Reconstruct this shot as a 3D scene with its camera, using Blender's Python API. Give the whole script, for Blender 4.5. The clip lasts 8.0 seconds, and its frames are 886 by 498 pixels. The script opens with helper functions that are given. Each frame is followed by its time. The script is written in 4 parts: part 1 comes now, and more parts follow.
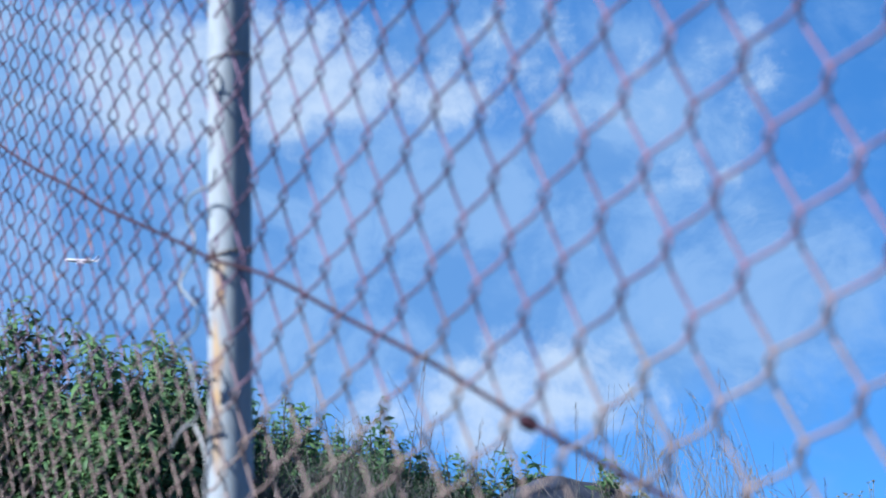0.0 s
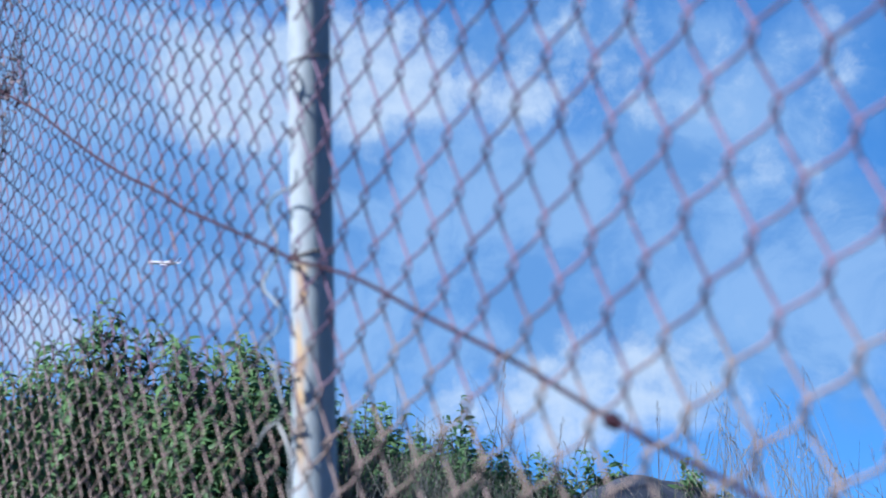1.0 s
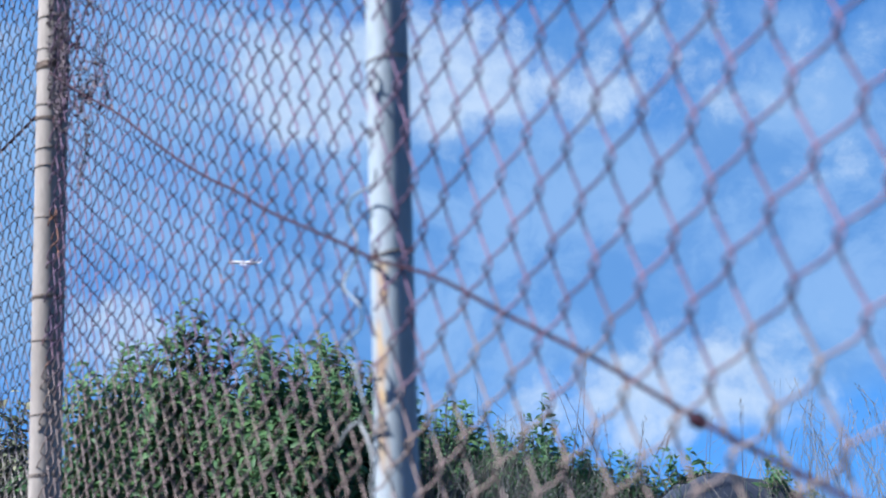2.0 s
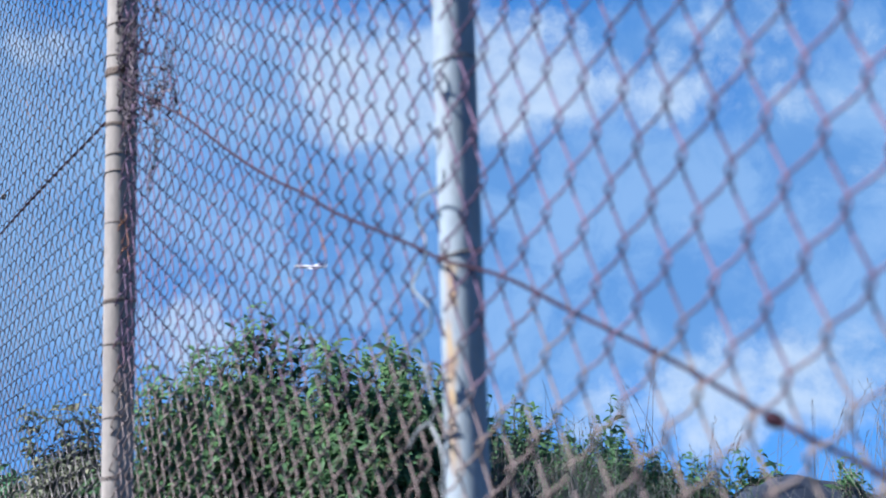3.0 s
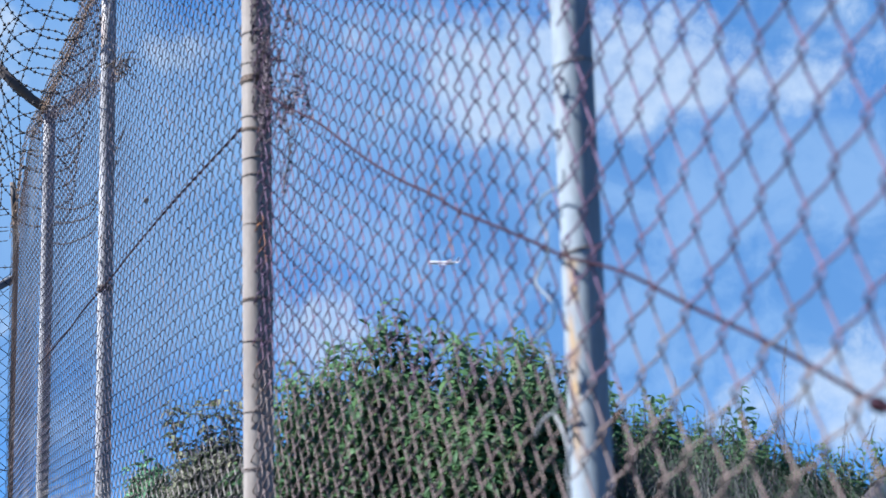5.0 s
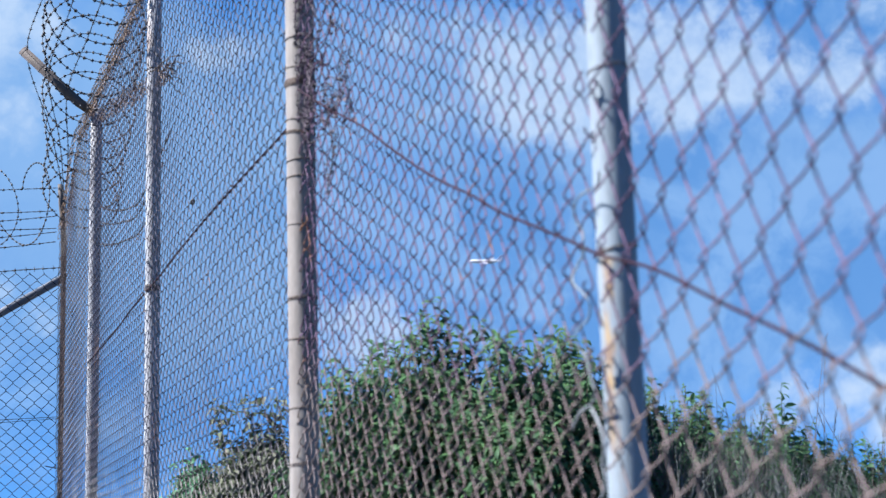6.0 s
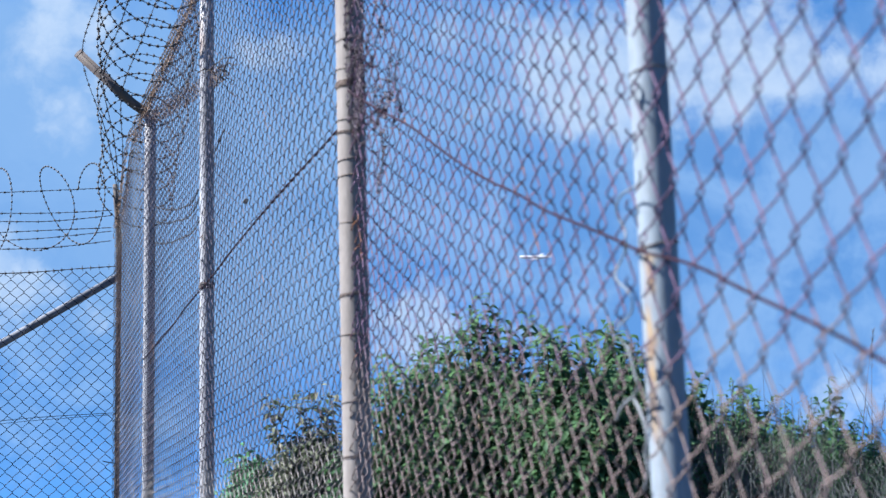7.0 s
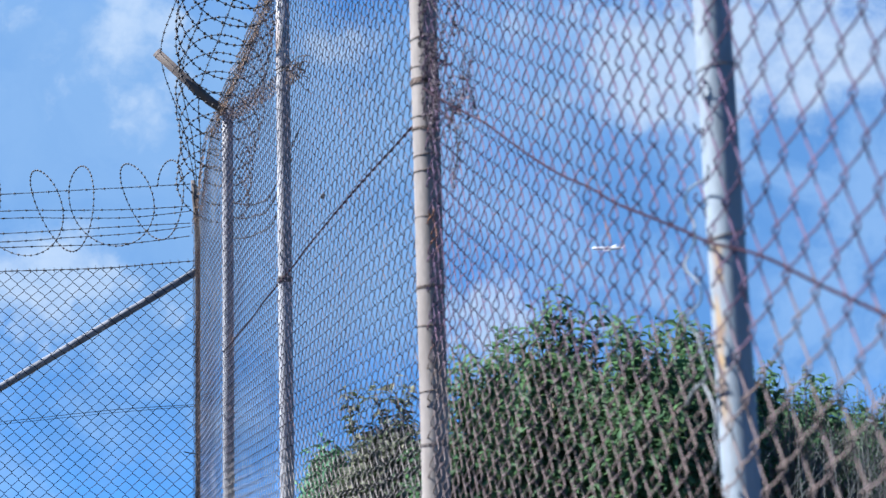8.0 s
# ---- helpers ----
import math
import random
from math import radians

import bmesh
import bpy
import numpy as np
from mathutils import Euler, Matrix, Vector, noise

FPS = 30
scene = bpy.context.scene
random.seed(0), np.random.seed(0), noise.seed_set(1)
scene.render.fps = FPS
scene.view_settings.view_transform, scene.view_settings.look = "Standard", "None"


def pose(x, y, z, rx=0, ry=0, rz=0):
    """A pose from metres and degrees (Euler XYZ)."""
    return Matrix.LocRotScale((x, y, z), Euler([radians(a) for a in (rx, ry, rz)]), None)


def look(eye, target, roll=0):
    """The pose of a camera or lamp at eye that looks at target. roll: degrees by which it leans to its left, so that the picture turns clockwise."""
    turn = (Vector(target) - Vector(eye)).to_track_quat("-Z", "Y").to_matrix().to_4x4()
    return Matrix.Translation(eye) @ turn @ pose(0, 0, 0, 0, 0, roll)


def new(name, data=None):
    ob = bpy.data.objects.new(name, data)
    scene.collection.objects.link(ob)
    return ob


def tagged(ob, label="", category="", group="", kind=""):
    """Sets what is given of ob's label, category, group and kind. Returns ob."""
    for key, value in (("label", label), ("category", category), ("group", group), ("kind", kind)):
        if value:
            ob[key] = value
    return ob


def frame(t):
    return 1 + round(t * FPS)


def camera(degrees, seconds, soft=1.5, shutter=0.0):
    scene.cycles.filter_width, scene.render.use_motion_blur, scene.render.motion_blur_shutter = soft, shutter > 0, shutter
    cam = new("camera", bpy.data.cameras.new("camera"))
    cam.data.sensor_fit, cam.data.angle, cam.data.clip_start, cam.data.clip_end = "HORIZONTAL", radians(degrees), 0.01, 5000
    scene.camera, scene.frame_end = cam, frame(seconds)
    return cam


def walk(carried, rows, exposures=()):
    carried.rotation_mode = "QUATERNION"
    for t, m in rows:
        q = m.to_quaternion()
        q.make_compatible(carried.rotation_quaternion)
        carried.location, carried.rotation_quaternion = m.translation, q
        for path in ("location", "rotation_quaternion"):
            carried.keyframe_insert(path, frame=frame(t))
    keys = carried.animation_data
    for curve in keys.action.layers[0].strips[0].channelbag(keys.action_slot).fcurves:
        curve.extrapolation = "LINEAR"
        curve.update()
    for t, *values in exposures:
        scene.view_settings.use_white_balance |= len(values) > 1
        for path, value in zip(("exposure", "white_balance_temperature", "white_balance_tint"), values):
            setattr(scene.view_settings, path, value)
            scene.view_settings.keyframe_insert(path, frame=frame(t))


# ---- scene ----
# Camera: a slow pan to the far end of the fence, easing backwards from the middle on.
cam = camera(33.56, 8.0)
cam.data.dof.use_dof = True
cam.data.dof.focus_distance = 7.5
cam.data.dof.aperture_fstop = 7.8
# seconds, eye x, y, z, yaw, pitch, lean
PATH = [
    (0.0, 0.0596, 0.1533, 1.4476, -33.931, 10.201, -1.680),
    (0.5, 0.0596, 0.1538, 1.4486, -32.297, 10.188, -1.680),
    (1.0, 0.0571, 0.1546, 1.4475, -30.835, 10.259, -1.680),
    (1.5, 0.0588, 0.1561, 1.4498, -29.181, 10.212, -1.680),
    (3.0, 0.0571, 0.1658, 1.4481, -25.138, 10.440, -1.680),
    (3.5, 0.0561, 0.1622, 1.4483, -23.727, 10.416, -1.680),
    (4.0, 0.0505, 0.1462, 1.4455, -22.355, 10.402, -1.680),
    (4.5, 0.0454, 0.1235, 1.4421, -21.028, 10.391, -1.680),
    (5.0, 0.0393, 0.1000, 1.4382, -19.905, 10.391, -1.680),
    (6.5, 0.0148, 0.0164, 1.4238, -17.368, 10.354, -1.680),
    (7.0, 0.0068, -0.0136, 1.4192, -16.259, 10.297, -1.680),
    (7.5, -0.0042, -0.0429, 1.4144, -14.878, 10.229, -1.680),
    (8.0, -0.0175, -0.0836, 1.4070, -13.397, 10.077, -1.680),
]
walk(cam, [(t, Matrix.Translation((x, y, z)) @ pose(0, 0, 0, 0, 0, yaw) @ pose(0, 0, 0, 90 + pitch, 0, 0) @ pose(0, 0, 0, 0, 0, lean))
           for t, x, y, z, yaw, pitch, lean in PATH], [(0.0, 1.98, 6080, 11), (8.0, 1.98, 6080, 11)])

# ---- world and sun ----
SUN_AZ, SUN_EL = -81.0, 44.0          # degrees clockwise from +y, and up
sun_data = bpy.data.lights.new("sun", "SUN")
sun_data.energy, sun_data.angle, sun_data.color = 5.0, radians(0.5), (1.0, 0.965, 0.915)
sun = new("sun", sun_data)
sun_dir = Vector((math.sin(radians(SUN_AZ)) * math.cos(radians(SUN_EL)), math.cos(radians(SUN_AZ)) * math.cos(radians(SUN_EL)), math.sin(radians(SUN_EL))))
sun.matrix_world = look(sun_dir * 50, (0, 0, 0))

world = bpy.data.worlds.new("sky")
scene.world = world
world.use_nodes = True


class Nodes:
    """Short hand for building node trees."""

    def __init__(self, tree, fresh=True):
        self.tree = tree
        if fresh:
            tree.nodes.clear()

    def add(self, kind, **values):
        n = self.tree.nodes.new(kind)
        for key, value in values.items():
            if key in n.inputs:
                n.inputs[key].default_value = value
        return n

    def link(self, a, b):
        self.tree.links.new(a, b)

    def put(self, value, socket):
        if isinstance(value, bpy.types.NodeSocket):
            self.tree.links.new(value, socket)
        else:
            socket.default_value = value

    def math(self, op, a, b=0.0, c=0.0, clamp=False):
        n = self.tree.nodes.new("ShaderNodeMath")
        n.operation, n.use_clamp = op, clamp
        for value, socket in zip((a, b, c), n.inputs):
            self.put(value, socket)
        return n.outputs[0]

    def mix(self, f, a, b):
        n = self.tree.nodes.new("ShaderNodeMix")
        n.data_type = "RGBA"
        self.put(f, n.inputs[0])
        for value, socket in ((a, n.inputs[6]), (b, n.inputs[7])):
            self.put(value if isinstance(value, bpy.types.NodeSocket) else (*value, 1.0), socket)
        return n.outputs[2]

    def noise(self, vector, scale, detail=4.0, rough=0.55, distortion=0.0):
        n = self.tree.nodes.new("ShaderNodeTexNoise")
        n.inputs["Scale"].default_value, n.inputs["Detail"].default_value = scale, detail
        n.inputs["Roughness"].default_value, n.inputs["Distortion"].default_value = rough, distortion
        if vector is not None:
            self.link(vector, n.inputs["Vector"])
        return n.outputs["Fac"]

    def ramp(self, value, low, high):
        n = self.tree.nodes.new("ShaderNodeMapRange")
        n.interpolation_type = "SMOOTHSTEP"
        self.put(value, n.inputs[0])
        n.inputs[1].default_value, n.inputs[2].default_value = low, high
        return n.outputs[0]


W = Nodes(world.node_tree)
sky = W.add("ShaderNodeTexSky")
sky.sky_type, sky.sun_disc = "NISHITA", False
sky.sun_elevation, sky.sun_rotation = radians(SUN_EL), radians(SUN_AZ % 360)
sky.altitude, sky.air_density, sky.dust_density, sky.ozone_density = 1500.0, 1.0, 0.0, 2.0
place = W.add("ShaderNodeTexCoord").outputs["Generated"]
split = W.add("ShaderNodeSeparateXYZ")
W.link(place, split.inputs[0])
high = W.add("ShaderNodeCombineXYZ")          # the clear blue of higher sky, down to the hazeless horizon
W.link(split.outputs[0], high.inputs[0]), W.link(split.outputs[1], high.inputs[1])
W.link(W.math("ADD", W.math("MAXIMUM", split.outputs[2], 0.0), 0.36), high.inputs[2])
W.link(high.outputs[0], sky.inputs["Vector"])
azimuth = W.math("MULTIPLY", W.math("ARCTAN2", split.outputs[0], split.outputs[1]), 57.29578)
height = W.math("MULTIPLY", W.math("ARCSINE", split.outputs[2]), 57.29578)
join = W.add("ShaderNodeCombineXYZ")
W.link(azimuth, join.inputs[0]), W.link(height, join.inputs[1])
flat = join.outputs[0]
wobble = W.add("ShaderNodeTexNoise", Scale=0.22, Detail=5.0, Roughness=0.6)
W.link(flat, wobble.inputs["Vector"])
shift = W.add("ShaderNodeVectorMath")
shift.operation = "MULTIPLY_ADD"
W.link(wobble.outputs["Color"], shift.inputs[0])
shift.inputs[1].default_value = (3.2, 2.2, 0.0)
W.link(flat, shift.inputs[2])
bent = W.add("ShaderNodeVectorMath")
bent.operation = "SUBTRACT"
W.link(shift.outputs[0], bent.inputs[0])
bent.inputs[1].default_value = (1.6, 1.1, 0.0)


def puffs(rows):
    """The sum of soft heaps of cloud: azimuth, height, half width, half height (degrees), thickness."""
    total = 0.0
    for az, el, ra, re, k in rows:
        m = W.add("ShaderNodeMapping")
        m.vector_type = "TEXTURE"
        W.link(bent.outputs[0], m.inputs["Vector"])
        m.inputs["Location"].default_value, m.inputs["Scale"].default_value = (az, el, 0), (ra, re, 1)
        g = W.add("ShaderNodeTexGradient")
        g.gradient_type = "SPHERICAL"
        W.link(m.outputs[0], g.inputs[0])
        total = W.math("MULTIPLY_ADD", g.outputs["Fac"], k, total)
    return total


BRIGHT = puffs([
    (22.2, 17.4, 4.6, 3.6, 1.20),
    (24.4, 16.7, 5.5, 4.4, 1.20),
    (27.5, 17.5, 5.0, 4.0, 1.38),
    (30.2, 16.6, 5.0, 3.1, 1.20),
    (32.7, 16.1, 4.2, 2.3, 0.90),
    (35.6, 15.9, 4.2, 1.8, 1.14),
    (38.3, 15.3, 3.8, 1.6, 0.72),
    (28.8, 14.9, 10.1, 2.1, 0.42),
    (35.8, 18.4, 5.9, 2.7, 0.85),
    (38.5, 18.5, 3.8, 2.5, 0.42),
    (44.3, 16.4, 5.9, 2.7, 0.42),
    (46.3, 17.3, 3.8, 2.5, 0.36),
    (34.2, 11.3, 2.1, 1.0, 0.60),
    (34.9, 9.6, 1.1, 0.6, 0.48),
    (38.7, 11.0, 2.5, 1.2, 0.36),
    (44.4, 12.4, 5.0, 1.8, 0.72),
    (42.3, 13.4, 2.9, 2.3, 0.42),
    (45.9, 9.8, 2.9, 1.7, 0.36),
    (32.8, 3.4, 6.7, 3.6, 1.02),
    (35.5, 4.5, 6.3, 3.1, 0.90),
    (38.1, 3.8, 5.9, 3.1, 0.90),
    (38.0, 6.3, 6.3, 1.6, 0.78),
    (36.3, 6.9, 1.8, 0.7, 0.60),
    (40.6, 4.3, 5.5, 3.1, 0.80),
    (42.7, 7.0, 5.5, 0.8, 0.48),
    (28.1, 6.0, 2.5, 0.6, 0.54),
    (15.3, 7.8, 3.4, 3.1, 1.20),
    (14.6, 6.4, 3.8, 2.7, 1.02),
    (19.1, 7.1, 2.3, 2.0, 0.72),
    (1.7, 19.0, 3.1, 2.5, 0.90),
    (-2.6, 18.4, 5.5, 3.4, 0.36),
    (1.7, 15.4, 2.3, 3.4, 0.48),
    (-1.4, 10.0, 5.0, 1.9, 0.90),
    (-2.8, 8.5, 4.2, 2.7, 1.08),
    (-3.2, 7.1, 3.8, 2.1, 0.72),
    (-0.3, 8.4, 2.9, 1.7, 0.48),
    (3.0, 7.7, 1.9, 1.6, 0.72),
    (2.3, 3.5, 4.2, 1.2, 0.48),
    (-1.5, 2.8, 4.6, 1.3, 0.30),
    (8.6, 18.4, 1.7, 1.3, 0.54),
    (10.0, 17.7, 2.5, 2.1, 0.48),
    (11.6, 12.8, 2.1, 1.7, 0.54),
    (11.3, 8.3, 3.8, 0.9, 0.54),
    (16.3, 14.4, 1.7, 1.0, 0.48),
    (10.3, 15.4, 3.8, 5.0, 0.30),
    (17.8, 18.5, 5.0, 2.9, 0.36),
    (20.0, 16.8, 4.2, 3.8, 0.60),
    (1.9, 18.5, 4.6, 3.4, 0.48),
    (-1.0, 14.8, 6.7, 5.0, 0.26),
    (16.2, 17.2, 8.4, 5.0, 0.30),
    (44.5, 17.1, 4.6, 2.9, 0.42),
    (46.3, 15.0, 3.4, 2.3, 0.42),
    (39.3, 16.6, 4.6, 2.1, 0.40),
    (49.9, 13.4, 4.6, 1.9, 0.40),
    (29.0, 18.6, 4.2, 2.9, 0.25),
    (-0.5, 9.6, 6.3, 2.1, 0.50),
    (-2.4, 8.3, 5.0, 2.5, 0.35),
    (0.7, 17.7, 4.6, 3.4, 0.40),
    (1.6, 15.2, 2.5, 2.5, 0.25),
    (11.7, 18.3, 4.2, 3.2, 0.45),
    (13.2, 15.6, 4.0, 2.6, 0.40),
    (20.9, 16.4, 3.4, 2.2, 0.55),
    (16.0, 7.8, 2.6, 2.0, 0.45),
    (44.5, 4.6, 5.0, 2.2, 0.50),
    (21.8, 15.0, 3.4, 1.9, 0.55),
    (24.6, 14.6, 3.6, 1.7, 0.40),
])
HAZE = puffs([
    (16.7, 16.6, 7.8, 6.0, 0.62),
    (17.3, 17.2, 7.1, 5.3, 0.60),
    (0.8, 17.2, 7.8, 5.7, 0.40),
    (-1.9, 14.2, 10.6, 8.1, 0.80),
    (3.8, 8.5, 10.6, 5.3, 0.48),
    (8.5, 14.4, 7.8, 9.2, 0.90),
    (1.1, 18.4, 7.8, 4.2, 0.40),
    (9.2, 7.6, 5.7, 4.2, 0.48),
    (24.3, 16.7, 6.7, 4.6, 0.35),
    (37.0, 4.7, 9.2, 4.6, 0.30),
    (41.5, 13.8, 7.1, 3.9, 0.25),
    (44.0, 5.0, 5.7, 4.2, 0.25),
    (15.3, 6.9, 5.3, 3.9, 0.30),
])
VEIL = puffs([
    (29.6, 12.6, 19.8, 4.6, 0.80),
    (35.7, 18.3, 6.7, 2.8, 0.60),
    (43.1, 15.3, 6.7, 3.9, 0.60),
    (37.9, 9.0, 14.8, 5.7, 0.66),
    (27.3, 9.6, 11.7, 5.3, 0.70),
    (42.1, 7.0, 9.2, 3.9, 0.40),
    (21.1, 8.6, 9.9, 5.7, 0.60),
    (26.1, 6.4, 8.1, 4.6, 0.60),
    (3.3, 14.6, 12.7, 8.5, 0.70),
    (6.8, 9.6, 10.6, 8.5, 0.70),
    (-1.3, 3.8, 17.0, 5.7, 0.50),
    (-2.5, 13.1, 9.2, 8.5, 0.70),
    (9.3, 12.6, 8.5, 6.4, 0.50),
    (47.0, 7.5, 8.0, 6.0, 0.50),
])
fine = W.noise(flat, 0.42, 9.0, 0.60, 0.35)
heaps = W.add("ShaderNodeTexVoronoi", Scale=0.50, Detail=4.0, Roughness=0.55, Lacunarity=2.1)
W.link(bent.outputs[0], heaps.inputs["Vector"])
billow = W.math("SUBTRACT", 1.0, heaps.outputs["Distance"])
broad = W.noise(flat, 0.09, 4.0, 0.55)
veil = W.ramp(W.math("ADD", VEIL, W.math("MULTIPLY_ADD", fine, 1.0, -0.38)), 0.0, 0.75)
body = W.math("ADD", BRIGHT, W.math("MULTIPLY_ADD", billow, 1.05, W.math("MULTIPLY_ADD", fine, 1.5, -1.25)))
white = W.math("MULTIPLY", W.ramp(body, -0.10, 1.30), W.math("MULTIPLY_ADD", W.ramp(W.noise(flat, 0.8, 6.0, 0.6), 0.3, 0.68), 0.35, 0.65))
rest = W.ramp(broad, 0.45, 0.65)                # loose cloud over the rest of the sky
sky_light = W.add("ShaderNodeVectorMath")
sky_light.operation = "MULTIPLY"
W.link(sky.outputs[0], sky_light.inputs[0])
sky_light.inputs[1].default_value = (0.0258, 0.0560, 0.0755)
tone = W.mix(W.math("MULTIPLY", rest, 0.15), sky_light.outputs[0], (0.0778, 0.1238, 0.2052))
mottle = W.ramp(W.noise(bent.outputs[0], 0.20, 7.0, 0.62, 0.4), 0.40, 0.62)
tone = W.mix(W.math("MULTIPLY", veil, 0.8), tone, W.mix(mottle, (0.0400, 0.0900, 0.1800), (0.0800, 0.1330, 0.2130)))
haze = W.ramp(W.math("ADD", HAZE, W.math("MULTIPLY_ADD", fine, 0.7, -0.35)), 0.0, 0.9)
tone = W.mix(W.math("MULTIPLY", haze, 0.85), tone, (0.0690, 0.1240, 0.2080))
tone = W.mix(W.math("MULTIPLY", white, 0.95), tone, (0.1480, 0.1860, 0.2360))
shine = W.add("ShaderNodeBackground", Strength=1.0)
W.link(tone, shine.inputs["Color"])
W.link(shine.outputs[0], W.add("ShaderNodeOutputWorld").inputs[0])


# ---- materials ----
def surface(name, colours, scale, rough=0.6, metal=0.0, bump=0.2, fine_scale=None, spread=(0.4, 0.62), second=None, translucent=0.0, random_tone=0.0, stretch=(1, 1, 1), sheen=0.5):
    """A surface that varies at two scales between two colours, with fine relief. second: a third colour in patches, and how much of it."""
    m = bpy.data.materials.new(name)
    m.use_nodes = True
    N = Nodes(m.node_tree)
    at = N.add("ShaderNodeTexCoord").outputs["Object"]
    mapped = N.add("ShaderNodeMapping")
    N.link(at, mapped.inputs["Vector"])
    mapped.inputs["Scale"].default_value = stretch
    at = mapped.outputs[0]
    big = N.ramp(N.noise(at, scale, 5.0, 0.6), *spread)
    small = N.noise(at, fine_scale or scale * 9, 4.0, 0.6)
    colour = N.mix(big, colours[0], colours[1])
    if second:
        patch = N.ramp(N.noise(at, scale * 0.45, 6.0, 0.65, 0.6), 0.62 - second[1] * 0.35, 0.72 - second[1] * 0.3)
        colour = N.mix(patch, colour, second[0])
    tone = N.math("MULTIPLY_ADD", small, 0.5, 0.75)
    if random_tone:
        island = N.add("ShaderNodeNewGeometry").outputs["Random Per Island"]
        tone = N.math("MULTIPLY", tone, N.math("MULTIPLY_ADD", island, random_tone * 2, 1 - random_tone))
    shade = N.add("ShaderNodeVectorMath")
    shade.operation = "SCALE"
    N.link(colour, shade.inputs[0]), N.link(tone, shade.inputs["Scale"])
    p = N.add("ShaderNodeBsdfPrincipled", Metallic=metal)
    p.inputs["Specular IOR Level"].default_value = sheen
    N.link(shade.outputs[0], p.inputs["Base Color"])
    N.link(N.math("MULTIPLY_ADD", small, 0.3, rough - 0.15, clamp=True), p.inputs["Roughness"])
    b = N.add("ShaderNodeBump", Strength=bump, Distance=0.002)
    N.link(small, b.inputs["Height"]), N.link(b.outputs[0], p.inputs["Normal"])
    out = N.add("ShaderNodeOutputMaterial")
    if translucent:
        t = N.add("ShaderNodeBsdfTranslucent")
        N.link(N.mix(0.5, shade.outputs[0], (0.125, 0.23, 0.10)), t.inputs[0])
        s = N.add("ShaderNodeMixShader")
        s.inputs[0].default_value = translucent
        N.link(p.outputs[0], s.inputs[1]), N.link(t.outputs[0], s.inputs[2])
        N.link(s.outputs[0], out.inputs[0])
    else:
        N.link(p.outputs[0], out.inputs[0])
    return m


M_MESH_NEAR = surface("rusted_wire", ((0.112, 0.072, 0.116), (0.046, 0.029, 0.056)), 14, 0.75, 0.1, 0.3, 300, second=((0.170, 0.075, 0.036), 0.06), sheen=0.12)
M_MESH = surface("weathered_zinc_wire", ((0.056, 0.049, 0.068), (0.026, 0.023, 0.036)), 16, 0.6, 0.1, 0.3, 240, second=((0.120, 0.068, 0.050), 0.10), sheen=0.2)
M_MESH_RUSTY = surface("rust_brown_wire", ((0.100, 0.076, 0.074), (0.056, 0.042, 0.044)), 6, 0.75, 0.1, 0.3, 240, second=((0.154, 0.134, 0.125), 0.25), sheen=0.12)
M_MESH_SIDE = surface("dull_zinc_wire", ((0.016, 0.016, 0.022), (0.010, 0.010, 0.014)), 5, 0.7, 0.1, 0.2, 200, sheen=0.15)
M_STRIP = surface("tan_rusted_wire", ((0.200, 0.142, 0.108), (0.100, 0.068, 0.050)), 9, 0.8, 0.0, 0.3, 240, sheen=0.12)
M_BRACE = surface("blue_grey_pipe", ((0.160, 0.168, 0.190), (0.100, 0.106, 0.122)), 7, 0.8, 0.0, 0.2, 150, sheen=0.1)
M_RUST_WIRE = surface("rusty_tension_wire", ((0.022, 0.0085, 0.016), (0.013, 0.005, 0.010)), 30, 0.85, 0.0, 0.5, 300, sheen=0.12)
M_ZINC = surface("galvanised_pipe", ((0.175, 0.208, 0.238), (0.135, 0.160, 0.185)), 9, 0.5, 0.1, 0.12, 130, second=((0.235, 0.190, 0.151), 0.02), stretch=(1, 1, 0.35), sheen=0.12)
M_TIE = surface("thin_tie_wire", ((0.096, 0.067, 0.053), (0.062, 0.043, 0.036)), 30, 0.8, 0.0, 0.2, 300)
M_BEIGE = surface("old_painted_pipe", ((0.200, 0.182, 0.169), (0.154, 0.138, 0.127)), 8, 0.6, 0.05, 0.2, 120, second=((0.231, 0.147, 0.105), 0.25), stretch=(1, 1, 0.35), sheen=0.12)
M_CORNER = surface("rust_brown_pipe", ((0.068, 0.056, 0.051), (0.044, 0.036, 0.034)), 12, 0.85, 0.0, 0.3, 150)
M_PALE_PIPE = surface("pale_pipe", ((0.270, 0.278, 0.300), (0.195, 0.198, 0.212)), 8, 0.6, 0.1, 0.2, 120, second=((0.200, 0.150, 0.120), 0.20), stretch=(1, 1, 0.35), sheen=0.12)
M_DARK_PIPE = surface("dark_weathered_pipe", ((0.084, 0.070, 0.066), (0.054, 0.045, 0.043)), 10, 0.7, 0.0, 0.3, 150, second=((0.080, 0.066, 0.055), 0.2), sheen=0.15)
M_BARB = surface("dark_barbed_wire", ((0.044, 0.042, 0.044), (0.026, 0.025, 0.028)), 8, 0.7, 0.3, 0.2, 200)
M_PALE_WIRE = surface("bare_zinc_wire", ((0.150, 0.164, 0.174), (0.105, 0.116, 0.126)), 20, 0.6, 0.1, 0.1, 200, sheen=0.2)


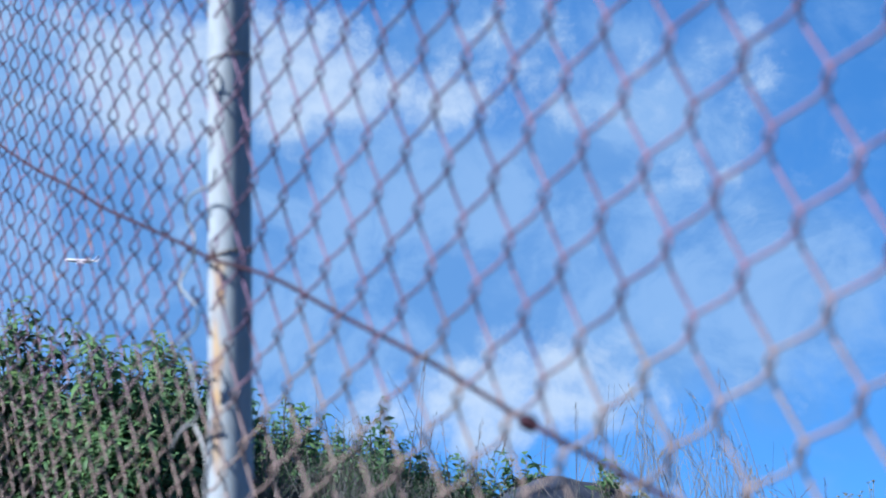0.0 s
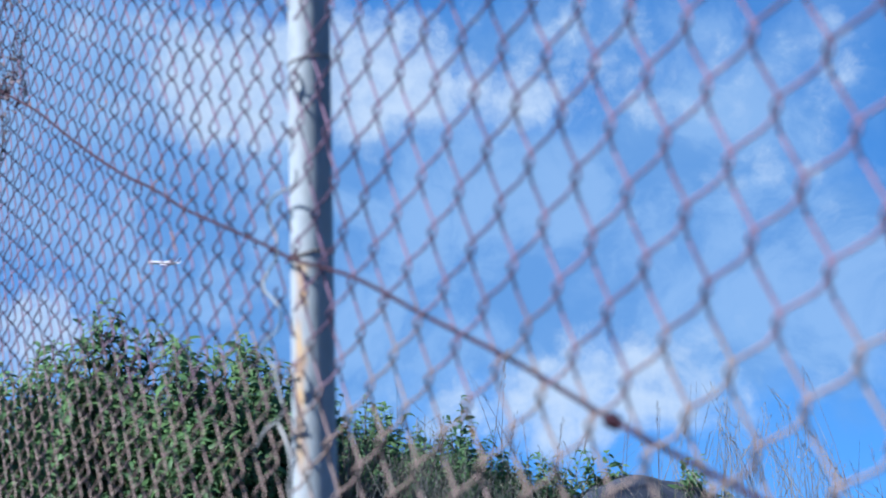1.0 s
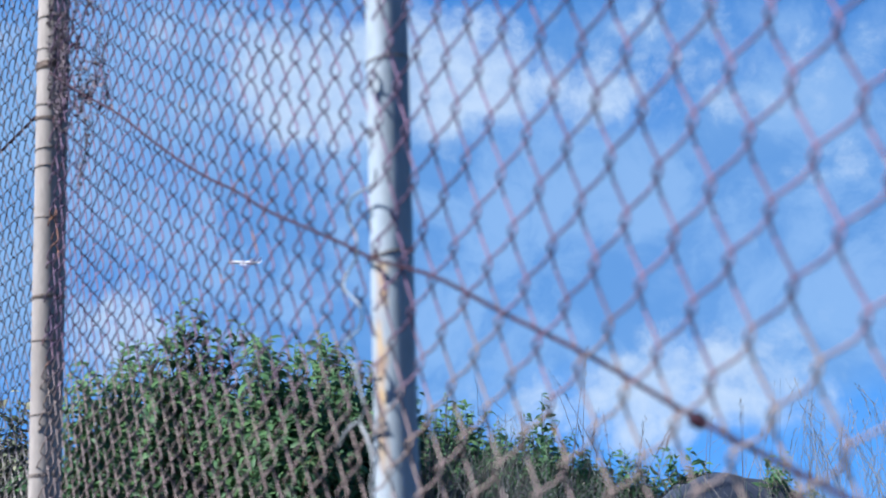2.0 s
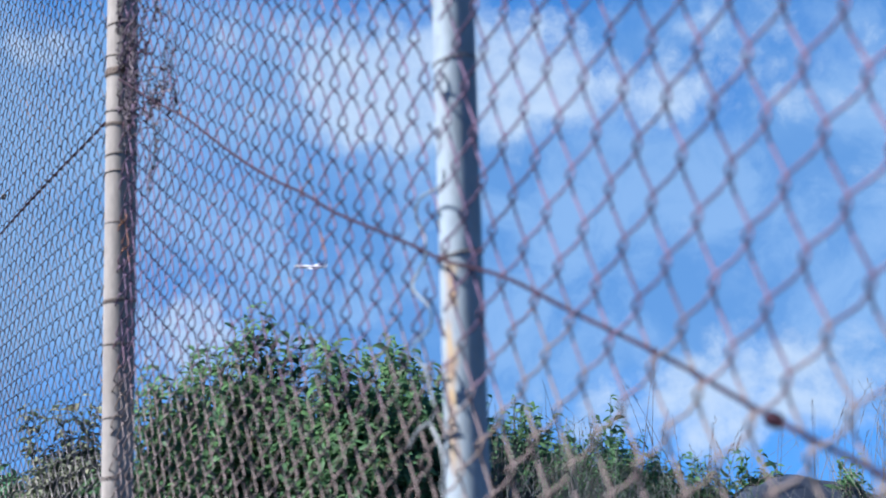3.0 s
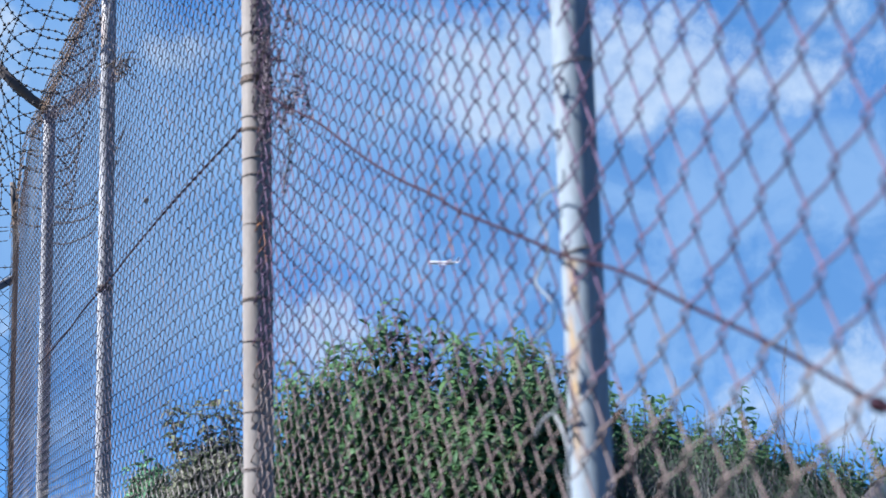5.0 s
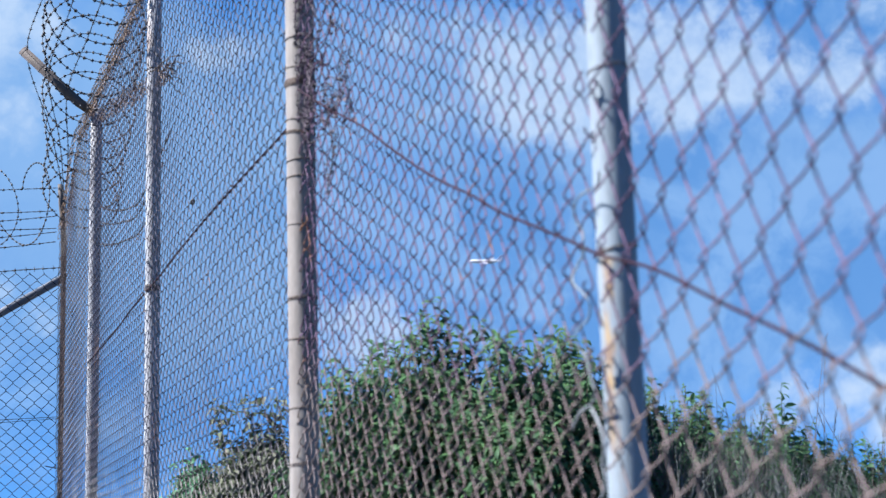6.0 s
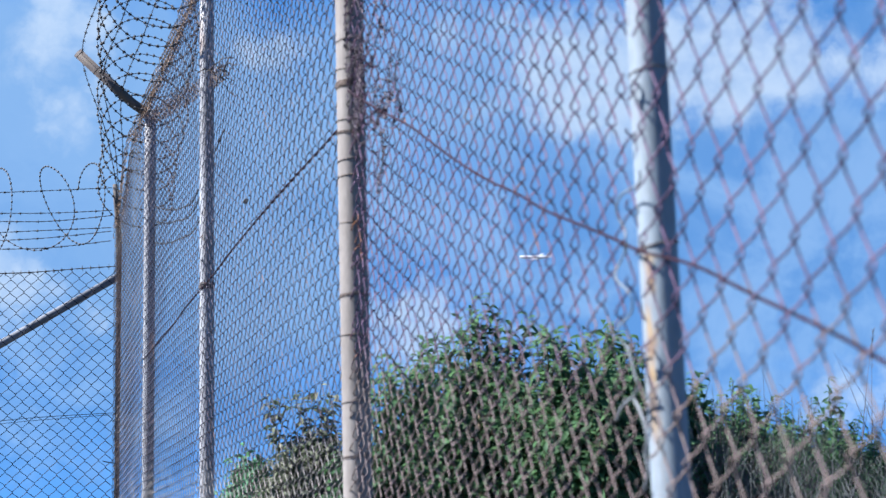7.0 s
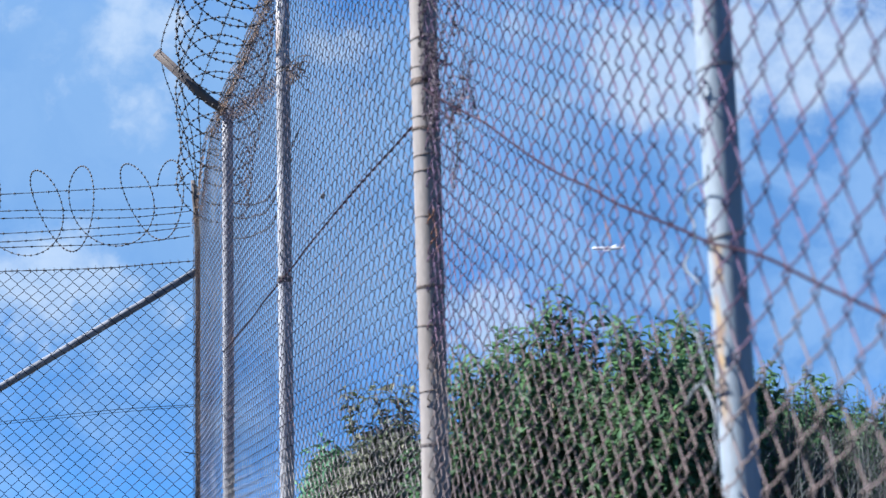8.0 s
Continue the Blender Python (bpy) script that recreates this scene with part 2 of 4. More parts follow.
def streaked_pipe(name, base, centre, way, radius, top, low):
    """Zinc with a run of rust down one side, from top to low."""
    m = base.copy()
    m.name = name
    tree = m.node_tree
    N = Nodes(tree, False)
    p = [n for n in tree.nodes if n.type == "BSDF_PRINCIPLED"][0]
    was = p.inputs["Base Color"].links[0].from_socket
    at = N.add("ShaderNodeTexCoord").outputs["Object"]
    sep = N.add("ShaderNodeSeparateXYZ")
    N.link(at, sep.inputs[0])
    across = N.math("ADD", N.math("MULTIPLY", N.math("SUBTRACT", sep.outputs[0], centre[0]), way[0] / radius), N.math("MULTIPLY", N.math("SUBTRACT", sep.outputs[1], centre[1]), way[1] / radius))
    stretched = N.add("ShaderNodeMapping")
    N.link(at, stretched.inputs["Vector"])
    stretched.inputs["Scale"].default_value = (1, 1, 0.22)
    ragged = N.noise(stretched.outputs[0], 70, 5.0, 0.65)
    blot = N.noise(at, 22, 4.0, 0.6)
    near = N.ramp(N.math("ADD", across, N.math("MULTIPLY_ADD", ragged, 0.5, -0.25)), 0.89, 1.03)
    under = N.ramp(sep.outputs[2], low - 0.03, low + 0.16)
    over = N.math("SUBTRACT", 1.0, N.ramp(sep.outputs[2], top - 0.006, top + 0.006))
    mask = N.math("MULTIPLY", N.math("MULTIPLY", near, under), N.math("MULTIPLY", over, N.math("MULTIPLY_ADD", blot, 0.9, 0.4)), clamp=True)
    stain = N.mix(N.ramp(blot, 0.35, 0.6), (0.16, 0.078, 0.026), (0.26, 0.175, 0.085))
    N.link(N.mix(mask, was, stain), p.inputs["Base Color"])
    return m


def lit_tint_low(m, lit_tint, level, slope):
    """Low mesh painted paler, as if sunlit, below a ragged line following the slope."""
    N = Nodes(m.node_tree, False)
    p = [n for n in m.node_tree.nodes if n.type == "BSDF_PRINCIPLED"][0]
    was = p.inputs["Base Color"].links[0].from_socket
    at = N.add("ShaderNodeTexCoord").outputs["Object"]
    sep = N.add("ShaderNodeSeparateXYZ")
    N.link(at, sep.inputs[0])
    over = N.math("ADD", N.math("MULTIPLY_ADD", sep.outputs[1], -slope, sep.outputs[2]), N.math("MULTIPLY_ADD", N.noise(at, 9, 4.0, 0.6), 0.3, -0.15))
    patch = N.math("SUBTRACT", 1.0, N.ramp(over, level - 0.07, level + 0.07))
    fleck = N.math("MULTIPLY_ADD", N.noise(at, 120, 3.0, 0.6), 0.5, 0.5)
    N.link(N.mix(N.math("MULTIPLY", patch, fleck), was, lit_tint), p.inputs["Base Color"])


# wires reading bright against the dark shrubs: the brightness is in their colour
lit_tint_low(M_MESH_NEAR, (0.150, 0.122, 0.104), 1.45, 0.10)
lit_tint_low(M_MESH, (0.210, 0.190, 0.175), 1.58, 0.0)
M_LEAF = surface("dark_green_leaf", ((0.035, 0.088, 0.042), (0.060, 0.128, 0.058)), 6, 0.55, 0.0, 0.1, 120, translucent=0.5, random_tone=0.3, second=((0.117, 0.135, 0.045), 0.03), sheen=0.2)
M_LEAF_BRIGHT = surface("fresh_green_leaf", ((0.052, 0.165, 0.085), (0.085, 0.220, 0.118)), 6, 0.55, 0.0, 0.1, 120, translucent=0.3, random_tone=0.3, sheen=0.2)
M_LEAF_GREY = surface("grey_green_leaf", ((0.078, 0.092, 0.058), (0.122, 0.124, 0.086)), 6, 0.6, 0.0, 0.1, 120, translucent=0.2, random_tone=0.2, sheen=0.15)
M_STEM = surface("woody_stem", ((0.10, 0.075, 0.05), (0.17, 0.13, 0.09)), 20, 0.85, 0.0, 0.4, 200)
M_DRY = surface("dry_straw", ((0.135, 0.124, 0.108), (0.095, 0.088, 0.078)), 12, 0.8, 0.0, 0.2, 200, random_tone=0.25, sheen=0.12)
M_DEAD = surface("grey_dead_stem", ((0.092, 0.098, 0.096), (0.056, 0.062, 0.064)), 12, 0.8, 0.0, 0.2, 200, random_tone=0.35, sheen=0.12)
M_DRY_DARK = surface("dry_seed_stalk", ((0.040, 0.030, 0.027), (0.065, 0.048, 0.038)), 12, 0.8, 0.0, 0.2, 200, random_tone=0.25)
M_VINE = surface("withered_vine", ((0.062, 0.052, 0.062), (0.106, 0.088, 0.100)), 15, 0.85, 0.0, 0.3, 200, random_tone=0.35, sheen=0.12)
M_ROCK = surface("dark_speckled_rock", ((0.024, 0.031, 0.050), (0.014, 0.019, 0.031)), 9, 0.8, 0.0, 0.8, 60, second=((0.060, 0.064, 0.075), 0.08), sheen=0.12)
M_YELLOW = surface("yellow_petals", ((0.34, 0.26, 0.015), (0.27, 0.20, 0.012)), 20, 0.7, 0.0, 0.1, 100, sheen=0.1)
M_EARTH = surface("dry_grassy_earth", ((0.060, 0.058, 0.042), (0.040, 0.042, 0.030)), 1.2, 0.9, 0.0, 0.8, 25)
M_PLANE = surface("white_aircraft_paint", ((0.36, 0.37, 0.39), (0.32, 0.33, 0.35)), 0.2, 0.35, 0.0, 0.0, 1.0, sheen=0.2)
M_FIN = surface("blue_grey_fin_paint", ((0.280, 0.336, 0.480), (0.240, 0.296, 0.440)), 0.2, 0.4, 0.0, 0.0, 1.0)
M_ENGINE = surface("engine_cowling_paint", ((0.160, 0.200, 0.320), (0.128, 0.160, 0.272)), 0.3, 0.4, 0.0, 0.0, 1.0)
M_GLASS_DARK = surface("dark_cabin_glass", ((0.02, 0.025, 0.03), (0.03, 0.035, 0.04)), 1.0, 0.15, 0.0, 0.0, 3.0)


# ---- builders ----
def mesh_of(name, verts, faces, material, smooth=True):
    me = bpy.data.meshes.new(name)
    me.from_pydata([tuple(v) for v in verts], [], faces)
    me.materials.append(material)
    me.polygons.foreach_set("use_smooth", [smooth] * len(me.polygons))
    me.update()
    return me


def child(name, me, parent=None, label=""):
    ob = new(name, me)
    if parent is not None:
        ob.parent = parent
    if label:
        tagged(ob, label)
    return ob


class Shape:
    """Gathers the vertices and faces of one mesh."""

    def __init__(self):
        self.verts, self.faces = [], []

    def tube(self, points, radius, sides=6, caps=True, tip=None):
        """A round rod along points; radius may be one number or one for each point."""
        pts = np.asarray(points, float)
        n = len(pts)
        if n < 2:
            return
        rad = np.broadcast_to(np.asarray(radius, float), (n,))
        t = np.gradient(pts, axis=0)
        t /= np.maximum(np.linalg.norm(t, axis=1)[:, None], 1e-9)
        ref = np.array((0.0, 0.0, 1.0)) if abs(t[:, 2]).mean() < 0.8 else np.array((1.0, 0.0, 0.0))
        u = np.cross(t, ref)
        u /= np.maximum(np.linalg.norm(u, axis=1)[:, None], 1e-9)
        v = np.cross(t, u)
        a = np.arange(sides) * (2 * math.pi / sides)
        ring = pts[:, None] + rad[:, None, None] * (np.cos(a)[None, :, None] * u[:, None] + np.sin(a)[None, :, None] * v[:, None])
        base = len(self.verts)
        self.verts.extend(map(tuple, ring.reshape(-1, 3)))
        for i in range(n - 1):
            o = base + i * sides
            for k in range(sides):
                k2 = (k + 1) % sides
                self.faces.append((o + k, o + k2, o + sides + k2, o + sides + k))
        if caps:
            self.faces.append(tuple(base + k for k in reversed(range(sides))))
            self.faces.append(tuple(base + (n - 1) * sides + k for k in range(sides)))

    def leaf(self, root, way, side, length, width, fold=0.25, droop=0.25):
        """A pointed leaf, folded along its midrib and bent down to the tip."""
        up = side.cross(way)
        b = len(self.verts)
        half = side * (width / 2)
        lift = up * (width * fold)
        first = root + way * (length * 0.28) + up * (length * 0.06)
        second = root + way * (length * 0.64) + up * (length * (0.05 - droop * 0.35))
        tip = root + way * length - up * (length * droop)
        self.verts.extend(map(tuple, (root, first + half * 0.9 + lift, first, first - half * 0.9 + lift, second + half * 0.8 + lift * 0.8, second, second - half * 0.8 + lift * 0.8, tip)))
        self.faces.extend(((b, b + 2, b + 1), (b, b + 3, b + 2), (b + 1, b + 2, b + 5, b + 4), (b + 2, b + 3, b + 6, b + 5), (b + 4, b + 5, b + 7), (b + 5, b + 6, b + 7)))

    def mesh(self, name, material, smooth=True):
        return mesh_of(name, self.verts, self.faces, material, smooth)


def box_of(shape, x0, x1, y0, y1, z0, z1):
    b = len(shape.verts)
    shape.verts.extend(((x, y, z) for z in (z0, z1) for y in (y0, y1) for x in (x0, x1)))
    shape.faces.extend(tuple(b + i for i in f) for f in ((0, 2, 3, 1), (4, 5, 7, 6), (0, 1, 5, 4), (2, 6, 7, 3), (0, 4, 6, 2), (1, 3, 7, 5)))


# ---- the hillside ----
FENCE_X = 0.68


def ground_z(x, y):
    """The bank rises along the fence, then levels; behind it the land falls away to a plain far below."""
    along = min(max((y - 0.2) / 3.0, 0.0), 1.0)
    z = -0.25 + 1.05 * along * along * (3 - 2 * along)
    r = math.hypot(x - 1.0, y - 4.0)
    far = min(max((r - 9.0) / 900.0, 0.0), 1.0)
    return z - 330.0 * far ** 0.75 + (0.05 * math.sin(1.3 * x) * math.cos(0.9 * y) if r < 12 else 0.0)


ground = Shape()
radii = [0.0, 0.7, 1.4, 2.1, 2.8, 3.5, 4.2, 5, 6, 7, 8, 9, 10.5, 13, 18, 30, 60, 120, 240, 450, 800, 1400, 2400, 3400, 4700]
for r in radii:
    for k in range(72):
        a = 2 * math.pi * k / 72
        x, y = 1.0 + r * math.cos(a), 4.0 + r * math.sin(a)
        ground.verts.append((x, y, ground_z(x, y)))
for i in range(len(radii) - 1):
    for k in range(72):
        k2 = (k + 1) % 72
        ground.faces.append((i * 72 + k, (i + 1) * 72 + k, (i + 1) * 72 + k2, i * 72 + k2))
tagged(child("ground", ground.mesh("ground", M_EARTH)), "dry grassy earth bank falling away to a far plain", "ground", kind="structure")


# ---- chain-link mesh ----
def chain_link(x, s0, s1, low, high, across, up, node, wire, dense, axis="y", gap=0.0042, wave=0.004, dwell=0.20, overlap=0.9):
    """Flattened wire spirals hooked into each other, in an upright sheet. s runs along the fence, low and high give its edges at s, x the sheet's place at s.
    across, up: one whole cell along the row and up the roll, as (s, z); overlap: how far the hooks reach past each other, in wires; node: a place where two spirals hook."""
    out = Shape()
    place_x = x if callable(x) else (lambda s: x)
    w, h = math.hypot(*across), math.hypot(*up)
    det = across[0] * up[1] - across[1] * up[0]
    corners = [(((s - node[0]) * up[1] - (z - node[1]) * up[0]) / det, ((z - node[1]) * across[0] - (s - node[0]) * across[1]) / det)
               for s in (s0, s1) for z in (min(low(s0), low(s1)), max(high(s0), high(s1)))]
    a0, a1 = min(p[0] for p in corners), max(p[0] for p in corners)
    b0, b1 = min(p[1] for p in corners), max(p[1] for p in corners)
    # along one leg: height, way across, depth; the wire stands upright in its hooks
    bits = ((0.0, 0.0, 0.0), (0.11, 0.01, 0.8), (0.21, 0.06, 1.0), (0.34, 0.25, 1.0), (0.66, 0.75, 1.0), (0.79, 0.94, 1.0), (0.89, 0.99, 0.8)) if dense else ((0.0, 0.0, 0.0), (dwell, 0.05, 1.0), (1 - dwell, 0.95, 1.0))
    hook = wire * (overlap if dense else 0.45) / w
    for k in range(math.floor(a0 * 2) - 1, math.ceil(a1 * 2) + 1):
        start = (k % 2) / 2 + math.floor(b0 - 1)
        run = []
        for j in range(2 * math.ceil(b1 - b0) + 6):
            rising = j % 2 == 0
            for f, g, n in bits:
                e = g if rising else 1 - g
                a = k / 2 - hook + e * (0.5 + 2 * hook)
                b = start + (j + f) / 2
                s = node[0] + a * across[0] + b * up[0]
                z = node[1] + a * across[1] + b * up[1]
                q = noise.noise((s * 2.3, z * 2.3, 7.7 + w))
                q2 = noise.noise((s * 2.9 + 31, z * 2.9, 3.1))
                s, z = s + wave * 2.4 * q, z + wave * 2.0 * q2
                d = (gap if rising else -gap) * n + wave * 3 * noise.noise((s * 1.7, z * 1.7, 1.3))
                if s0 < s < s1 and low(s) < z < high(s):
                    run.append((place_x(s) + d, s, z) if axis == "y" else (s, place_x(s) + d, z))
                else:
                    if len(run) > 2:
                        out.tube(run, wire, 5 if dense else 4, caps=False)
                    run = []
        if len(run) > 2:
            out.tube(run, wire, 5 if dense else 4, caps=False)
    return out


def line_up(points):
    """A height along the fence, straight between the places given."""
    return lambda s: float(np.interp(s, [p[0] for p in points], [p[1] for p in points]))


POSTS = (1.509, 3.005, 4.92, 6.33)
END_Y = 7.36
WIRE_R = 0.00135
BEND = -0.0525


def fence_x(y):
    """The fence turns a little inwards past the second post."""
    return FENCE_X + BEND * max(y - 3.06, 0.0)


fence_low = line_up([(-3, -0.3), (0.2, -0.2), (1.0, -0.02), (3.06, 0.75), (12, 0.75)])
fence_top = line_up([(-3, 2.0), (0.2, 2.36), (3.06, 3.40), (6.45, 3.22), (7.4, 2.86)])

fence = tagged(new("perimeter_fence"), "tall rusted chain-link fence on steel pipe posts", "fence")


def pipe(name, x, y, z0, z1, r, material, parent, label, bend=None):
    """A round pipe post with a capped top; bend: points that carry it on into an arm."""
    sh = Shape()
    pts = [(x, y, z0)] + [(x, y, z0 + (z1 - z0) * i / 12) for i in range(1, 13)] + list(bend or ())
    sh.tube(pts, r, 24)
    return child(name, sh.mesh(name, material), parent, label)


def tie(y, z, x, r, parent, tilt=0.0, wire=0.0016, turns=1, label=""):
    """A wire tie wound round a post."""
    sh = Shape()
    n = 20 * turns
    pts = [(x + (r + wire) * math.cos(2 * math.pi * i / 20), y + (r + wire) * math.sin(2 * math.pi * i / 20), z + tilt * math.cos(2 * math.pi * i / 20 + 0.7) + 0.004 * i / 20) for i in range(n + 1)]
    sh.tube(pts, wire, 6)
    return child("wire_tie", sh.mesh("wire_tie", M_TIE), parent, label)


R1, R2, R_OLD = 0.0225, 0.0245, 0.0305
PX3, PX4 = fence_x(POSTS[2]) + R2 + 0.004, fence_x(POSTS[3]) + R2 + 0.004
post_repair = pipe("post", FENCE_X + R1 + 0.005, POSTS[0], -0.3, 3.0, R1, streaked_pipe("rust_streaked_pipe", M_ZINC, (FENCE_X + R1 + 0.005, POSTS[0]), (-0.857, -0.515), R1, 1.705, 1.41), fence, "slim galvanised pipe post with a rust streak")
post_old = pipe("post", FENCE_X + 0.008, POSTS[1], 0.3, 3.46, R_OLD, M_BEIGE, fence, "beige weathered pipe post bound with wire ties",
                [(FENCE_X - 0.02, POSTS[1], 3.49), (FENCE_X - 0.06, POSTS[1], 3.52), (FENCE_X - 0.37, POSTS[1], 3.78)])


def arm_points(y, x, z):
    """A short bend, then a straight outreach arm."""
    return [(x - 0.010, y, z + 0.004), (x - 0.040, y, z + 0.014), (x - 0.075, y, z + 0.036), (x - 0.105, y, z + 0.062), (x - 0.315, y, z + 0.255)]


post_third = pipe("post", PX3, POSTS[2], 0.3, 3.30, R2, M_PALE_PIPE, fence, "pale pipe post behind the mesh")
post_fourth = pipe("post", PX4, POSTS[3], 0.3, 3.21, R2, M_PALE_PIPE, fence, "pale pipe post with a bent arm on top")
post_corner = pipe("post", fence_x(END_Y) + 0.02, END_Y, 0.3, 2.86, 0.012, M_CORNER, fence, "rusty corner post")
for y, px, top, holder in ((POSTS[2], PX3, 3.29, post_third), (POSTS[3], PX4, 3.20, post_fourth)):
    sh = Shape()
    sh.tube([(px, y, top - 0.01)] + arm_points(y, px, top), 0.021, 20)
    arm = child("bent_arm", sh.mesh("bent_arm", M_DARK_PIPE), holder, "dark weathered outreach arm")
    for f in (0.25, 0.6, 0.95):
        p = (px - 0.105 - 0.21 * f, y, top + 0.062 + 0.193 * f)
        b = Shape()
        b.tube([(p[0] + 0.0215 * math.cos(a) * 0.68, p[1] + 0.0215 * math.sin(a), p[2] + 0.0215 * math.cos(a) * 0.73) for a in [2 * math.pi * i / 14 for i in range(15)]], 0.0016, 5)
        child("strand_tie", b.mesh("strand_tie", M_BARB), arm)

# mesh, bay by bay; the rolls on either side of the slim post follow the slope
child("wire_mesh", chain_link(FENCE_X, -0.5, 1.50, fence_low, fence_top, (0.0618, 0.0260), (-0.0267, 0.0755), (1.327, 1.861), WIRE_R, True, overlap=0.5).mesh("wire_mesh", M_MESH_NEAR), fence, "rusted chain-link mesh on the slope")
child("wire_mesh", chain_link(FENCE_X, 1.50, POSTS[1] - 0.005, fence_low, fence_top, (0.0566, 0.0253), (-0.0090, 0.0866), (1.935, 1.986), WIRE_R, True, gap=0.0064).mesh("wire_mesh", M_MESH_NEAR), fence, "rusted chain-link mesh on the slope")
for i, (a, b) in enumerate(((POSTS[1], POSTS[2]), (POSTS[2], POSTS[3]), (POSTS[3], END_Y))):
    cell = (1.0, 0.86, 0.78)[i]
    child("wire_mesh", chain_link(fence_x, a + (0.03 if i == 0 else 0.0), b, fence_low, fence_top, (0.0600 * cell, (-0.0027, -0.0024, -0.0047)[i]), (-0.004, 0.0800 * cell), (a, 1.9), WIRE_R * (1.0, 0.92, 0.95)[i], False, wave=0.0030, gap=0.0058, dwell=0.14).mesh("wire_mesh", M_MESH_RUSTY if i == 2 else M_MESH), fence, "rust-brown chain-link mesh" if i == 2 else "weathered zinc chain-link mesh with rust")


# rusty folded strip along the top, and one that has slipped down from it
def rusty_strip(line, tall, off):
    low = line_up([(y, z - tall) for y, z in line])
    child("mesh_strip", chain_link(lambda y: fence_x(y) + off, line[0][0], line[-1][0], low, line_up(line), (0.042, 0.003), (-0.004, 0.052), (line[0][0], 3.1), WIRE_R * 1.1, False, wave=0.008).mesh("mesh_strip", M_STRIP), fence, "rust-brown folded mesh strip")


rusty_strip([(3.95, 3.361), (4.93, 3.319), (6.33, 3.235)], 0.10, -0.014)
rusty_strip([(6.33, 3.235), (6.65, 3.20), (7.14, 3.01), (7.36, 2.90)], 0.08, -0.012)
rusty_strip([(4.66, 2.925), (4.93, 2.977), (5.45, 3.057), (6.33, 3.215)], 0.08, 0.03)
rusty_strip([(3.17, 3.395), (3.95, 3.361)], 0.10, -0.014)
rusty_strip([(3.95, 3.350), (4.95, 3.310), (6.33, 3.228)], 0.07, 0.010)
rusty_strip([(6.33, 3.228), (6.65, 3.192), (7.14, 3.00), (7.36, 2.89)], 0.06, 0.012)


def strand(points, r, material, parent, name, label="", twist=0.0, sides=6, per=0.03):
    """A wire along points, smoothed; twist: two wires wound round each other."""
    pts = [Vector(p) for p in points]
    fine_pts = []
    for i in range(len(pts) - 1):
        p0, p1, p2, p3 = pts[max(i - 1, 0)], pts[i], pts[i + 1], pts[min(i + 2, len(pts) - 1)]
        n = max(2, int((p2 - p1).length / per))
        for k in range(n):
            t = k / n
            fine_pts.append(0.5 * ((2 * p1) + (p2 - p0) * t + (2 * p0 - 5 * p1 + 4 * p2 - p3) * t * t + (3 * p1 - p0 - 3 * p2 + p3) * t ** 3))
    fine_pts.append(pts[-1])
    sh = Shape()
    if twist:
        for phase in (0.0, math.pi):
            sh.tube([p + Vector((math.cos(phase + i * 1.1), 0, math.sin(phase + i * 1.1))) * twist for i, p in enumerate(fine_pts)], r, sides)
    else:
        sh.tube(fine_pts, r, sides)
    return child(name, sh.mesh(name, material), parent, label), fine_pts


TX = FENCE_X - 0.008
strand([(TX, y, z) for y, z in ((-0.175, 1.051), (0.418, 1.290), (0.836, 1.456), (0.965, 1.508), (1.087, 1.562), (1.222, 1.615), (1.345, 1.665), (1.472, 1.702), (1.530, 1.724), (1.598, 1.749), (1.696, 1.784), (1.787, 1.817), (1.887, 1.860),
        (1.999, 1.902), (2.125, 1.955), (2.267, 2.020), (2.430, 2.098), (2.539, 2.144), (2.698, 2.209), (2.960, 2.323))],
       0.0019, M_RUST_WIRE, fence, "tension_wire", "rusty tension wire running downhill", per=0.012)
strand([(fence_x(y) + 0.007, y, z) for y, z in ((2.99, 2.290), (3.12, 2.280), (3.55, 2.267), (3.90, 2.254), (4.40, 2.227), (4.65, 2.208), (5.23, 2.177), (5.56, 2.150), (6.33, 2.110))], 0.0020, M_RUST_WIRE, fence, "tension_wire", "rusty tension wire", twist=0.0018, per=0.02)
# lump where the tension wire is spliced
sh = Shape()
pts = [(TX + 0.0038 * math.cos(1.25 * i), 0.965 + 0.00038 * (i - 12), 1.507 + 0.00014 * (i - 12) + 0.0042 * math.sin(1.25 * i)) for i in range(25)]
sh.tube(pts, 0.0021, 6)
child("splice", sh.mesh("splice", M_RUST_WIRE), fence, "rusty wound wire splice")
# ties on the posts
for z in (2.444, 2.377, 2.348, 2.338, 2.263, 2.234, 2.175, 2.140, 2.037, 1.880, 1.797, 1.656, 1.540, 1.396, 1.219, 1.045, 2.586, 2.719, 2.906):
    tie(POSTS[1], z, FENCE_X + 0.008, R_OLD, post_old, random.uniform(-0.004, 0.004), random.uniform(0.0007, 0.0012), 1 if random.random() < 0.8 else 2)
for k in range(4):
    tie(POSTS[1], 2.341 + 0.0032 * k, FENCE_X + 0.008, R_OLD, post_old, 0.001, 0.0017, 1)
tie(POSTS[0], 1.712, FENCE_X + R1 + 0.005, R1, post_repair, 0.004, 0.0011, 1)
tie(POSTS[0], 1.92, FENCE_X + R1 + 0.005, R1, post_repair, 0.003, 0.0008, 1)
